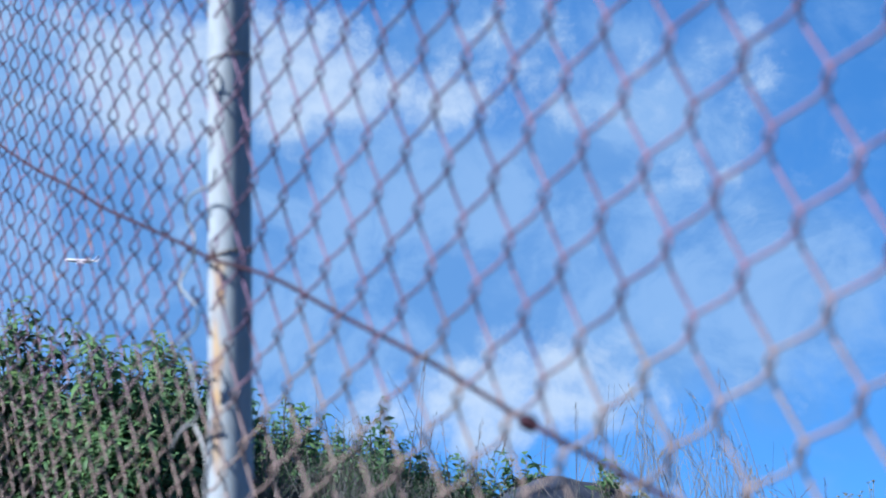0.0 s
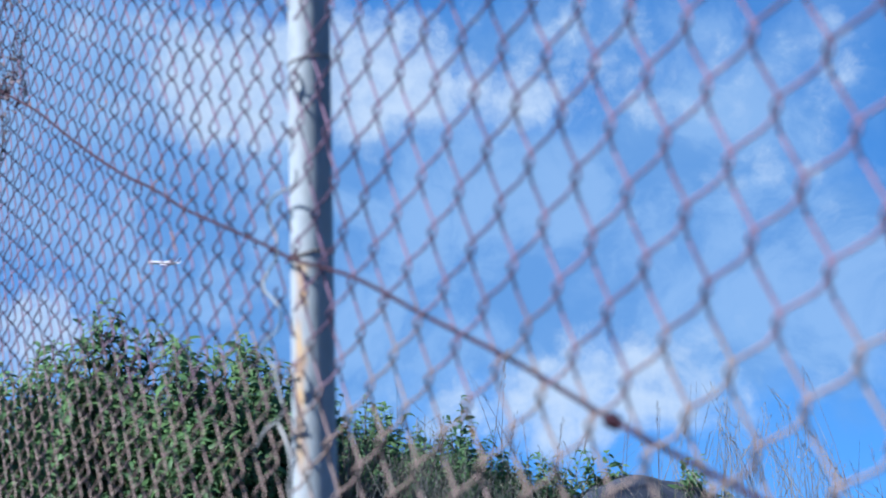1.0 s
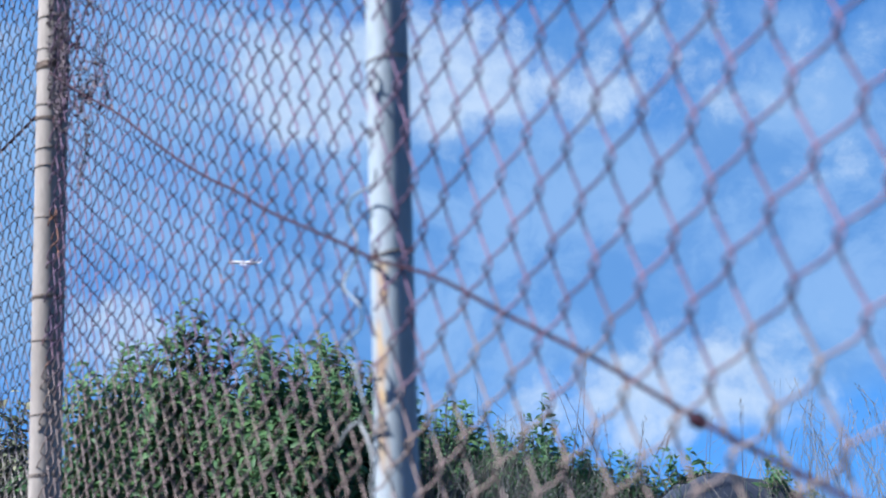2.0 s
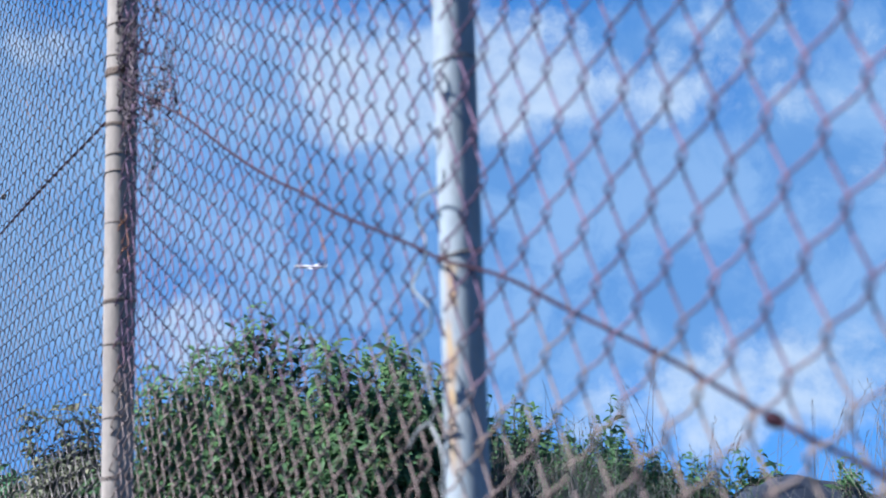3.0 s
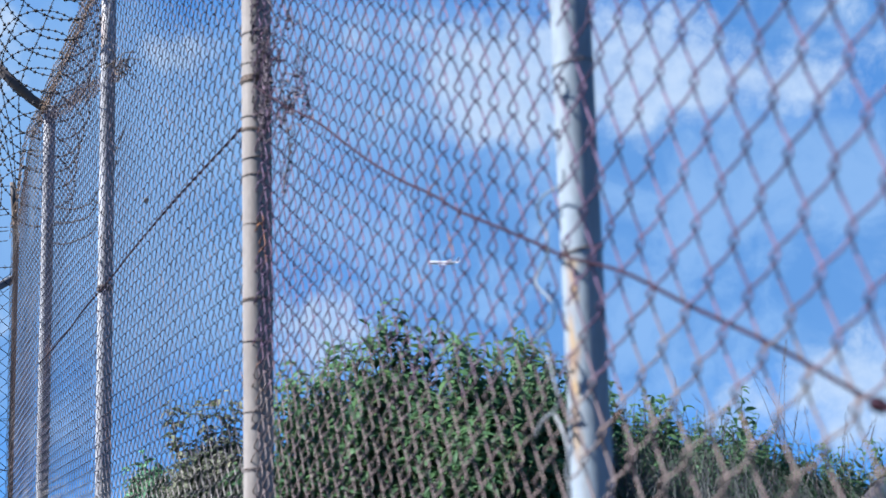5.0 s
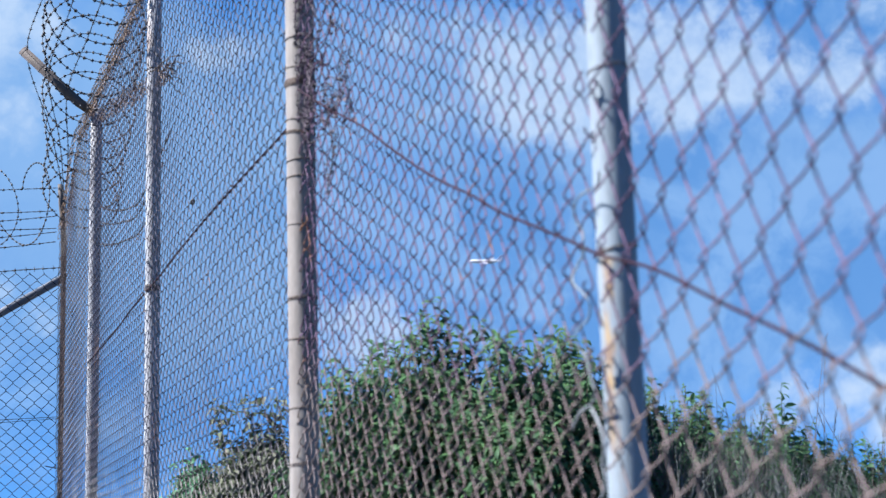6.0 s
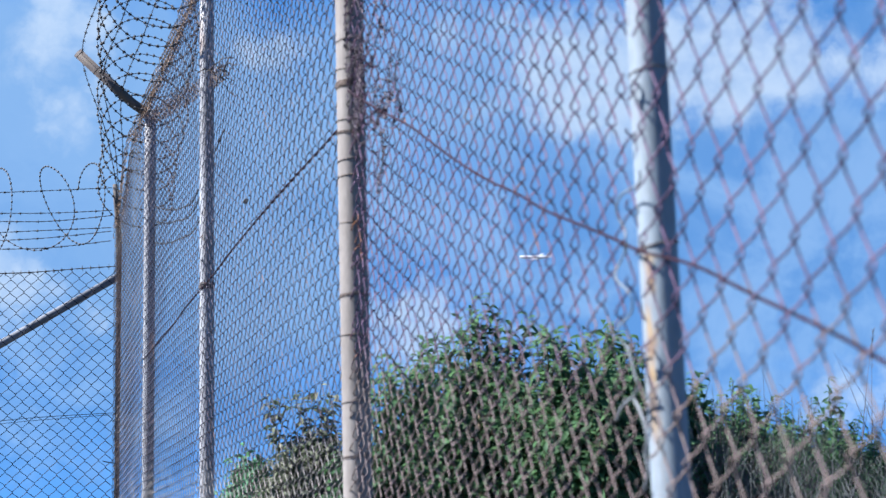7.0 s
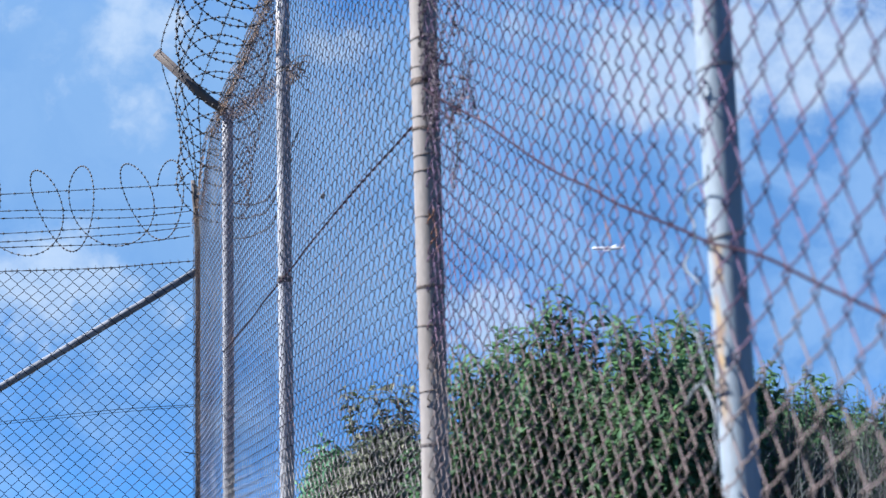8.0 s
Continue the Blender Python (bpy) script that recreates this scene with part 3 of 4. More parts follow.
# brown collar on the third post, and the knot where the slipped strip ends beside it
sh = Shape()
sh.tube([(PX3, POSTS[2], 2.196), (PX3, POSTS[2], 2.200), (PX3, POSTS[2], 2.214), (PX3, POSTS[2], 2.218)], (R2 + 0.0005, R2 + 0.002, R2 + 0.002, R2 + 0.0005), 20)
child("collar", sh.mesh("collar", M_CORNER), post_third, "rust-brown collar")
sh = Shape()
knot = random.Random(5)
for k in range(16):
    p = Vector((fence_x(4.66) + 0.03 + knot.gauss(0, 0.010), 4.66 + knot.gauss(0, 0.020), 2.895 + knot.gauss(0, 0.018)))
    way = Vector((knot.gauss(0, 1), knot.gauss(0, 1), knot.gauss(0, 1)))
    pts = [p]
    for i in range(7):
        way = (way + Vector((knot.gauss(0, 0.8), knot.gauss(0, 0.8), knot.gauss(0, 0.8)))).normalized()
        pts.append(pts[-1] + way * 0.011)
    sh.tube(pts, 0.0020, 5)
child("strip_knot", sh.mesh("strip_knot", M_CORNER), fence, "rusty knot of crumpled wire")
# clip on the mesh
sh = Shape()
sh.tube([(fence_x(4.09) - 0.006 + 0.005 * math.cos(0.9 * i), 4.09 + 0.0014 * i - 0.010, 2.322 + 0.005 * math.sin(0.9 * i)) for i in range(16)], 0.0028, 6)
child("wire_clip", sh.mesh("wire_clip", M_BARB), fence, "small dark wire clip")

# ---- side fence at the far end ----
side = tagged(new("side_fence"), "low chain-link fence with a slanting pipe brace and barbed strands", "fence")
side_low, side_top = line_up([(-4, 0.8), (1, 0.8)]), line_up([(-2.2, 2.556), (-0.498, 2.627), (0.044, 2.651), (0.463, 2.690)])
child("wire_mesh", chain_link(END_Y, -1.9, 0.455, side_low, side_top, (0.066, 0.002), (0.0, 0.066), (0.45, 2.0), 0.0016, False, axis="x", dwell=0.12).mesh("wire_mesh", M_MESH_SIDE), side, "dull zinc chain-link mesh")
sh = Shape()
sh.tube([(0.478, END_Y + 0.05, 2.649), (0.098, END_Y + 0.05, 2.415), (-0.485, END_Y + 0.05, 2.056), (-1.734, END_Y + 0.05, 1.287)], 0.0195, 16)
child("brace", sh.mesh("brace", M_BRACE), side, "slanting grey pipe brace")
sh = Shape()
sh.tube([(-1.80, END_Y + 0.03, 0.3), (-1.80, END_Y + 0.03, 2.75)], 0.024, 16)
child("post", sh.mesh("post", M_PALE_PIPE), side, "pale pipe post")
strand([(0.475, END_Y - 0.01, 1.962), (0.053, END_Y - 0.01, 1.939), (-0.481, END_Y - 0.01, 1.888), (-1.823, END_Y - 0.01, 1.771)], 0.0017, M_BARB, side, "line_wire", "dark line wire", per=0.06)
strand([(0.475, END_Y - 0.01, 1.954), (0.053, END_Y - 0.01, 1.925), (-0.481, END_Y - 0.01, 1.876), (-1.823, END_Y - 0.01, 1.757)], 0.0014, M_BARB, side, "line_wire", "dark line wire", per=0.06)


def barbed(points, parent, every=0.11, r=0.0016, barb=0.012, label="dark barbed strand", seed=1):
    """A twisted strand with four-pointed barbs."""
    rnd = random.Random(seed)
    ob, pts = strand(points, r, M_BARB, parent, "barbed_strand", label, twist=0.0016, sides=4, per=0.012)
    sh = Shape()
    run = 0.0
    for a, b in zip(pts, pts[1:]):
        run += (b - a).length
        if run > every:
            run = rnd.uniform(-0.01, 0.01)
            w = (b - a).normalized()
            u = w.orthogonal().normalized()
            v = w.cross(u)
            turn = rnd.uniform(0, 6.28)
            for k in range(4):
                d = u * math.cos(turn + k * 1.57) + v * math.sin(turn + k * 1.57)
                sh.tube([a - d * 0.002 + w * (0.004 * (k % 2)), a + d * barb + w * (0.004 * (k % 2))], (0.0016, 0.0007), 4)
            sh.tube([a - w * 0.004, a + w * 0.008], 0.0040, 5)
    tagged(child("barb_set", sh.mesh("barb_set", M_BARB), ob), kind="stuff")
    return ob


# top edge of the side mesh, with its cut wire ends
barbed([(x, END_Y, z) for x, z in ((0.463, 2.690), (0.270, 2.673), (0.044, 2.651), (-0.231, 2.637), (-0.498, 2.627), (-1.851, 2.571))], side, 0.036, 0.0014, 0.015, "barbed selvage wire on the mesh edge", 3)
# loose barbed strands above it
for k, (za, zb) in enumerate(((3.089, 3.015), (2.976, 2.929), (2.947, 2.892), (2.888, 2.815), (2.867, 2.773), (2.821, 2.744))):
    sag = 0.010 * (k % 3)
    barbed([(0.435, END_Y + 0.015 * (k % 2), za), (0.13, END_Y, (2 * za + zb) / 3 - sag), (-0.19, END_Y, (za + 2 * zb) / 3 - sag / 2), (-0.505, END_Y, zb), (-1.75, END_Y, zb - 0.08)], side, 0.085, 0.0012, 0.009, seed=10 + k)
sh = Shape()
sh.tube([(0.450, END_Y, 3.107), (0.456, END_Y, 3.013), (0.470, END_Y, 2.869), (0.474, END_Y, 2.617)], (0.0125, 0.0125, 0.0133, 0.0133), 10)
child("picket", sh.mesh("picket", M_CORNER), side, "rusty upright picket on the corner")
strand([(0.405, END_Y - 0.02, 1.728), (0.45, END_Y - 0.02, 1.718), (0.485, END_Y - 0.015, 1.715)], 0.003, M_BARB, side, "loose_end", "loose bent wire end", per=0.02)


def coil(points, radius, pitch, seed, name_label, flat_y=1.0, every=0.035, barb=0.009, start=0.0, wire=0.0019, skew=0.0, lean=0.5, uneven=0.0):
    """A concertina coil: a barbed wire wound round an axis through the points."""
    rnd = random.Random(seed)
    thing = tagged(new("concertina_wire"), name_label, "barbed wire")
    pts = [Vector(p) for p in points]
    lengths = [(b - a).length for a, b in zip(pts, pts[1:])]
    total = sum(lengths)
    n = int(total / pitch * 40)
    wires, barbs = Shape(), Shape()
    path = []
    for i in range(n + 1):
        d = total * i / n
        k = 0
        while k < len(lengths) - 1 and d > lengths[k]:
            d -= lengths[k]
            k += 1
        w = (pts[k + 1] - pts[k]).normalized()
        c = pts[k] + w * d
        side_way = w.cross(Vector((0, 0, 1))).normalized()
        up = side_way.cross(w)
        a = start + 2 * math.pi * i / 40
        wob = 1 + 0.10 * noise.noise((i * 0.011, seed, 0.5))
        path.append(c + side_way * (radius * wob * math.cos(a) * flat_y) + up * (radius * wob * math.sin(a)) + w * (skew * (1 + uneven * math.cos(a * 0.5 + 0.8)) * radius * wob * math.cos(a - lean)))
    wires.tube(path, wire, 5)
    run = 0.0
    for a, b in zip(path, path[1:]):
        run += (b - a).length
        if run > every:
            run = 0.0
            w = (b - a).normalized()
            u = w.orthogonal().normalized()
            v = w.cross(u)
            t = rnd.uniform(0, 6.28)
            for q in range(4):
                dd = u * math.cos(t + q * 1.57) + v * math.sin(t + q * 1.57)
                barbs.tube([a, a + dd * barb], (0.0020, 0.0009), 4)
            barbs.tube([a - w * 0.005, a + w * 0.005], 0.0042 + barb * 0.12, 5)
    child("coil", wires.mesh("coil", M_BARB), thing)
    tagged(child("barb_set", barbs.mesh("barb_set", M_BARB), thing), kind="stuff")
    return thing


coil([(0.413, END_Y, 3.016), (0.034, END_Y, 2.968), (-0.418, END_Y, 2.914), (-1.716, END_Y, 2.835)], 0.210, 0.222, 4, "loose barbed coil above the side fence", 0.8, 0.015, 0.0042, 0.6, 0.0017, 0.53, 0.3, 0.45)
coil([(0.52, 2.2, 3.50), (fence_x(4.7) - 0.14, 4.7, 3.43), (fence_x(5.6) - 0.08, 5.6, 3.37), (fence_x(6.33) + 0.0, 6.33, 3.31), (fence_x(6.9) + 0.06, 6.9, 3.18), (fence_x(7.4) + 0.10, 7.45, 3.02)], 0.20, 0.18, 9, "dense rusty barbed coil in the fence arms", 0.95, 0.027, 0.0085, 0.4, 0.0018, 0.20)
fallen = tagged(new("fallen_strands"), "slack barbed strands hanging behind the mesh", "barbed wire")
for k, pts in enumerate((((7.25, 2.86), (6.90, 2.732), (6.45, 2.640), (6.07, 2.590), (5.73, 2.560), (5.36, 2.620)), ((7.05, 2.87), (6.60, 2.760), (6.20, 2.690), (5.78, 2.640), (5.25, 2.720)),
                         ((6.95, 2.92), (6.42, 2.785), (5.97, 2.705), (5.70, 2.690), (5.10, 2.800)))):
    barbed([(fence_x(y) + 0.12, y, z) for y, z in pts], fallen, 0.075, 0.0014, 0.009, seed=50 + k)
arm_wires = tagged(new("outreach_strands"), "thin barbed strands stretched between the fence arms", "barbed wire")
for k, (dx, dz) in enumerate(((0.29, 0.235), (0.20, 0.15), (0.12, 0.08))):
    barbed([(fence_x(2.4) - dx, 2.4, 3.38 + dz)] + [(fence_x(y) + R2 - dx, y, z + dz) for y, z in ((POSTS[2], 3.29), (5.6, 3.24), (POSTS[3], 3.20))] + [(fence_x(6.8) + 0.02 - dx * 0.45, 6.8, 3.08 + dz * 0.6), (fence_x(END_Y) + 0.02, END_Y, 2.92 + dz * 0.4)], arm_wires, 0.09, 0.0011, 0.009, seed=30 + k)

# pale spiral of bare wire that laces the mesh beside the slim post
lace = tagged(new("lacing_wire"), "pale bare zinc wire lacing the mesh", "wire")
strand([(TX + 0.005 * math.sin(2.1 * i), y, z) for i, (y, z) in enumerate(((1.470, 1.795), (1.482, 1.783), (1.519, 1.775), (1.540, 1.759), (1.530, 1.741), (1.508, 1.725), (1.519, 1.713), (1.547, 1.704), (1.543, 1.685), (1.513, 1.660), (1.523, 1.641), (1.545, 1.625), (1.540, 1.608), (1.527, 1.595)))],
       0.0013, M_PALE_WIRE, lace, "spiral", per=0.006)
for line in (((1.520, 1.603), (1.513, 1.591), (1.503, 1.569), (1.496, 1.555), (1.509, 1.545), (1.536, 1.539), (1.553, 1.530), (1.563, 1.521)),
             ((1.508, 1.541), (1.493, 1.527), (1.483, 1.512), (1.479, 1.496), (1.486, 1.479), (1.479, 1.463), (1.494, 1.441))):
    strand([(TX - 0.004, y, z) for y, z in line], 0.0019, M_PALE_WIRE, lace, "loose_end", per=0.006)


# ---- shrubs ----
def shrub(label, centre, radii, twigs, leaves, leaf_len, material, seed, sprays=(), dead=0.0, reach=0.16, stem_material=None):
    """A shrub: woody stems from the ground, and twigs set with pairs of pointed leaves. centre: middle of the crown; sprays: tall shoots (dx, dy, top)."""
    rnd = random.Random(seed)
    thing = tagged(new("shrub"), label, "shrub", "shrubs behind the fence")
    cx, cy, cz = centre
    base = ground_z(cx, cy) - 0.05
    stems, crown = Shape(), Shape()
    middle = Vector((cx, cy, cz - radii[2] * 0.6))

    def twig(root, way, length, count, size):
        pts = []
        bend = Vector((rnd.uniform(-0.3, 0.3), rnd.uniform(-0.3, 0.3), rnd.uniform(-0.15, 0.25)))
        for i in range(4):
            f = i / 3
            pts.append(root + way * (length * f) + bend * (length * 0.5 * f * f))
        stems.tube(pts, [0.0022 * (1 - 0.7 * i / 3) for i in range(4)], 3, caps=False)
        for i in range(count):
            f = 0.15 + 0.85 * (i + rnd.random()) / count
            k = min(int(f * 3), 2)
            p = pts[k].lerp(pts[k + 1], f * 3 - k)
            axis = (pts[k + 1] - pts[k]).normalized()
            a = rnd.uniform(0, 6.283)
            out = axis.orthogonal().normalized()
            out.rotate(Matrix.Rotation(a, 3, axis))
            way2 = (out + axis * rnd.uniform(0.1, 0.9) + Vector((0, 0, rnd.uniform(-0.45, 0.15)))).normalized()
            face = (p - middle).normalized() * 0.5 + Vector((-0.2, 0.0, 0.6)) + Vector((rnd.gauss(0, 0.42), rnd.gauss(0, 0.42), rnd.gauss(0, 0.42)))
            side_way = way2.cross(face)
            if side_way.length < 0.05:
                continue
            side_way.normalize()
            s = size * rnd.uniform(0.6, 1.15) * (1.0 if f < 0.8 else 0.8)
            crown.leaf(p, way2, side_way, s, s * rnd.uniform(0.34, 0.48), rnd.uniform(0.05, 0.4), rnd.uniform(0.05, 0.5))

    for i in range(9):
        a = rnd.uniform(0, 6.283)
        foot = Vector((cx + 0.1 * math.cos(a), cy + 0.1 * math.sin(a), base))
        top = Vector((cx + radii[0] * 0.7 * math.cos(a), cy + radii[1] * 0.7 * math.sin(a), cz + radii[2] * rnd.uniform(0.1, 0.6)))
        stems.tube([foot, foot.lerp(top, 0.4) + Vector((0, 0, 0.12)), foot.lerp(top, 0.75) + Vector((0, 0, 0.07)), top], (0.012, 0.009, 0.006, 0.003), 6)
    for i in range(twigs):
        v = Vector((rnd.gauss(0, 1), rnd.gauss(0, 1), rnd.gauss(0, 1))).normalized()
        if v.y > 0.3 and rnd.random() < 0.55:      # fuller on the open side
            v.y = -v.y
        f = 1.0 - 0.5 * rnd.random() ** 1.4
        lump = 0.85 + 0.32 * noise.noise((v.x * 1.9 + seed, v.y * 1.9, v.z * 1.9))
        p = Vector((cx + radii[0] * v.x * f * lump, cy + radii[1] * v.y * f * lump, cz + radii[2] * v.z * f * lump * (1.0 if v.z > 0 else 1.6)))
        way = (v * 0.7 + Vector((0, 0, 0.85))).normalized()
        twig(p - way * reach * 0.6, way, reach * rnd.uniform(0.6, 1.2), 0 if rnd.random() < dead else rnd.randint(leaves - 3, leaves + 3), leaf_len)
    full = radii[2] > 0.28                          # tall shrubs carry leafier shoots
    for dx, dy, top in sprays:
        root = Vector((cx + dx * 0.8, cy + dy * 0.8, cz + radii[2] * 0.35))
        tip = Vector((cx + dx, cy + dy, top))
        twig(root, (tip - root).normalized(), (tip - root).length, 26 if full else 14, leaf_len * 1.3)
        for q in range(4 if full else 1):
            twig(root.lerp(tip, 0.25 + 0.15 * q), Vector((rnd.uniform(-0.6, 0.6), rnd.uniform(-0.6, 0.6), 0.8)).normalized(), 0.12, 8, leaf_len * 1.25)
    tagged(child("branchwork", stems.mesh("branchwork", stem_material or M_STEM), thing), kind="stuff")
    tagged(child("foliage", crown.mesh("foliage", material), thing), kind="stuff")
    return thing


shrub("dense dark green leafy shrub behind the fence", (1.297, 3.955, 1.529), (0.200, 0.220, 0.350), 1155, 13, 0.041, M_LEAF, 1, ((-0.037, -0.019, 2.006), (-0.007, -0.027, 1.990), (-0.072, -0.002, 1.963), (0.030, -0.035, 1.968), (-0.114, 0.015, 1.925), (-0.171, 0.037, 1.881), (0.074, -0.047, 1.937)), 0.00, 0.15)
shrub("dense dark green leafy shrub behind the fence", (1.550, 3.977, 1.481), (0.205, 0.226, 0.350), 1155, 13, 0.041, M_LEAF, 2, ((-0.073, 0.000, 1.929), (-0.044, -0.009, 1.919), (0.022, -0.036, 1.922)), 0.00, 0.15)
shrub("dense dark green leafy shrub behind the fence", (1.641, 3.830, 1.491), (0.169, 0.186, 0.350), 1045, 13, 0.041, M_LEAF, 3, ((-0.020, -0.016, 1.913), (-0.042, -0.006, 1.902)), 0.00, 0.15)
shrub("dense dark green leafy shrub behind the fence", (1.114, 3.918, 1.417), (0.165, 0.182, 0.350), 1045, 13, 0.041, M_LEAF, 4, ((-0.042, -0.010, 1.834), (-0.119, 0.014, 1.798)), 0.00, 0.15)
shrub("dense dark green leafy shrub behind the fence", (1.811, 3.870, 1.442), (0.173, 0.191, 0.350), 990, 13, 0.041, M_LEAF, 5, ((-0.063, 0.006, 1.838),), 0.00, 0.15)
shrub("dense dark green leafy shrub behind the fence", (1.597, 3.587, 1.377), (0.123, 0.135, 0.350), 632, 13, 0.041, M_LEAF, 33, ((-0.027, -0.014, 1.814),), 0.00, 0.15)
shrub("dense dark green leafy shrub behind the fence", (1.102, 3.770, 1.361), (0.130, 0.143, 0.350), 632, 13, 0.041, M_LEAF, 34, ((-0.007, -0.020, 1.783),), 0.00, 0.15)
shrub("dense dark green leafy shrub behind the fence", (1.317, 3.700, 1.364), (0.130, 0.143, 0.350), 605, 13, 0.041, M_LEAF, 35, (), 0.00, 0.15)
shrub("dense dark green leafy shrub behind the fence", (0.896, 3.584, 1.359), (0.137, 0.150, 0.300), 522, 13, 0.036, M_LEAF, 31, ((0.022, -0.033, 1.801), (0.074, -0.049, 1.823), (-0.028, -0.013, 1.749), (0.117, -0.063, 1.839), (0.045, -0.036, 1.778), (-0.006, -0.020, 1.764)), 0.00, 0.15)
shrub("dense dark green leafy shrub behind the fence", (1.406, 3.566, 1.480), (0.134, 0.147, 0.300), 660, 13, 0.041, M_LEAF, 32, ((-0.026, -0.014, 1.867), (0.046, -0.043, 1.869), (-0.084, 0.009, 1.854)), 0.00, 0.15)
shrub("dense green shrub with grey dead twigs", (2.031, 3.875, 1.411), (0.194, 0.213, 0.320), 990, 13, 0.032, M_LEAF, 6, ((0.010, -0.024, 1.748),), 0.15, 0.15, M_DRY)
shrub("dense green shrub with grey dead twigs", (2.255, 3.867, 1.378), (0.207, 0.227, 0.320), 990, 13, 0.032, M_LEAF, 7, ((0.037, -0.045, 1.747),), 0.20, 0.15, M_DRY)
shrub("low grey-green shrub among dry grass", (2.455, 3.855, 1.312), (0.186, 0.205, 0.280), 632, 13, 0.035, M_LEAF_GREY, 8, (), 0.35, 0.15, M_DRY)
shrub("leafy green weed among dry grass", (2.692, 3.690, 1.323), (0.064, 0.071, 0.250), 110, 13, 0.040, M_LEAF, 9, ((-0.028, 0.002, 1.620), (0.017, -0.030, 1.618)), 0.00, 0.15)
shrub("leafy green weed among dry grass", (2.880, 3.541, 1.303), (0.059, 0.065, 0.250), 110, 13, 0.040, M_LEAF, 19, ((-0.015, -0.007, 1.607),), 0.00, 0.15)
shrub("half bare grey-green shrub behind the mesh", (1.170, 5.947, 1.481), (0.176, 0.194, 0.350), 715, 13, 0.050, M_LEAF_GREY, 10, ((-0.014, -0.021, 1.946), (0.055, -0.031, 1.902), (-0.166, 0.010, 1.907)), 0.30, 0.15, M_DRY)
shrub("half bare grey-green shrub behind the mesh", (1.047, 5.874, 1.395), (0.155, 0.170, 0.300), 605, 13, 0.050, M_LEAF_GREY, 11, (), 0.40, 0.15, M_DRY)
shrub("fresh green leafy shrub", (0.939, 6.095, 1.400), (0.116, 0.128, 0.255), 820, 13, 0.055, M_LEAF_BRIGHT, 12, ((-0.002, -0.014, 1.727),), 0.00, 0.15)
shrub("low grey-green shrub among dry grass", (2.583, 3.890, 1.286), (0.147, 0.162, 0.250), 412, 13, 0.040, M_LEAF_GREY, 21, (), 0.30, 0.15, M_DRY)
shrub("low green shrub among dry grass", (2.362, 3.792, 1.358), (0.132, 0.146, 0.250), 522, 13, 0.032, M_LEAF, 22, ((-0.093, 0.036, 1.730),), 0.20, 0.15)
shrub("low grey-green shrub among dry grass", (3.079, 3.636, 1.246), (0.124, 0.136, 0.250), 302, 13, 0.040, M_LEAF_GREY, 23, (), 0.30, 0.15, M_DRY)
shrub("low green shrub among dry grass", (2.583, 3.768, 1.314), (0.127, 0.140, 0.250), 467, 13, 0.032, M_LEAF, 24, ((0.045, -0.051, 1.625), (-0.037, 0.008, 1.620)), 0.15, 0.15)
shrub("low green shrub among dry grass", (2.958, 3.608, 1.280), (0.104, 0.114, 0.250), 330, 13, 0.032, M_LEAF, 25, ((0.004, -0.024, 1.609),), 0.20, 0.15)
shrub("half bare shrub of grey dead twigs", (1.802, 3.600, 1.400), (0.126, 0.138, 0.300), 412, 13, 0.022, M_LEAF, 41, (), 0.65, 0.20, M_DRY)
shrub("half bare shrub of grey dead twigs", (1.999, 3.611, 1.364), (0.122, 0.134, 0.300), 385, 13, 0.022, M_LEAF, 42, (), 0.65, 0.20, M_DRY)



# ---- grasses ----
def grass_clump(name, label, category, spots, height, spread, material, seed, blades, head=0.0, width=0.0016, sway=0.16):
    """Thin arching stalks, each rising from the ground; head: length of a feathery seed head."""
    rnd = random.Random(seed)
    thing = tagged(new(name), label, category)
    sh, heads = Shape(), Shape()
    for x, y, top in spots:
        for _ in range(blades):
            px, py = x + rnd.gauss(0, spread), y + rnd.gauss(0, spread)
            tall = (top - ground_z(px, py)) * rnd.uniform(1.0 - height, 1.0)
            lean = Vector((rnd.gauss(0, sway), rnd.gauss(0, sway), 0)) * tall
            px, py = px - lean.x, py - lean.y
            z0 = ground_z(px, py)
            tall = max(top - z0 - (1 - rnd.uniform(1.0 - height, 1.0)) * tall, 0.2)
            pts = [Vector((px, py, z0)) + lean * (f ** 2.2) + Vector((0, 0, tall * f * (1 - 0.06 * f))) for f in (0, 0.2, 0.4, 0.6, 0.75, 0.88, 1.0)]
            sh.tube(pts, [width * q for q in (1.3, 1.2, 1.1, 0.9, 0.7, 0.5, 0.3)], 4, caps=False)
            if head and rnd.random() < 0.7:
                w = (pts[-1] - pts[-2]).normalized()
                for k in range(rnd.randint(10, 18)):
                    f = k / 16
                    p = pts[-1] - w * (head * (1 - f))
                    out = Vector((rnd.gauss(0, 1), rnd.gauss(0, 1), rnd.gauss(0, 0.5))).normalized()
                    q = (w * 0.9 + out * 0.5).normalized()
                    heads.leaf(p, q, q.cross(out).normalized(), head * 0.20, head * 0.020, 0.2, 0.1)
    tagged(child("stalk_tuft", sh.mesh("stalk_tuft", material), thing), kind="stuff")
    if heads.verts:
        tagged(child("seed_heads", heads.mesh("seed_heads", material), thing), kind="stuff")
    return thing


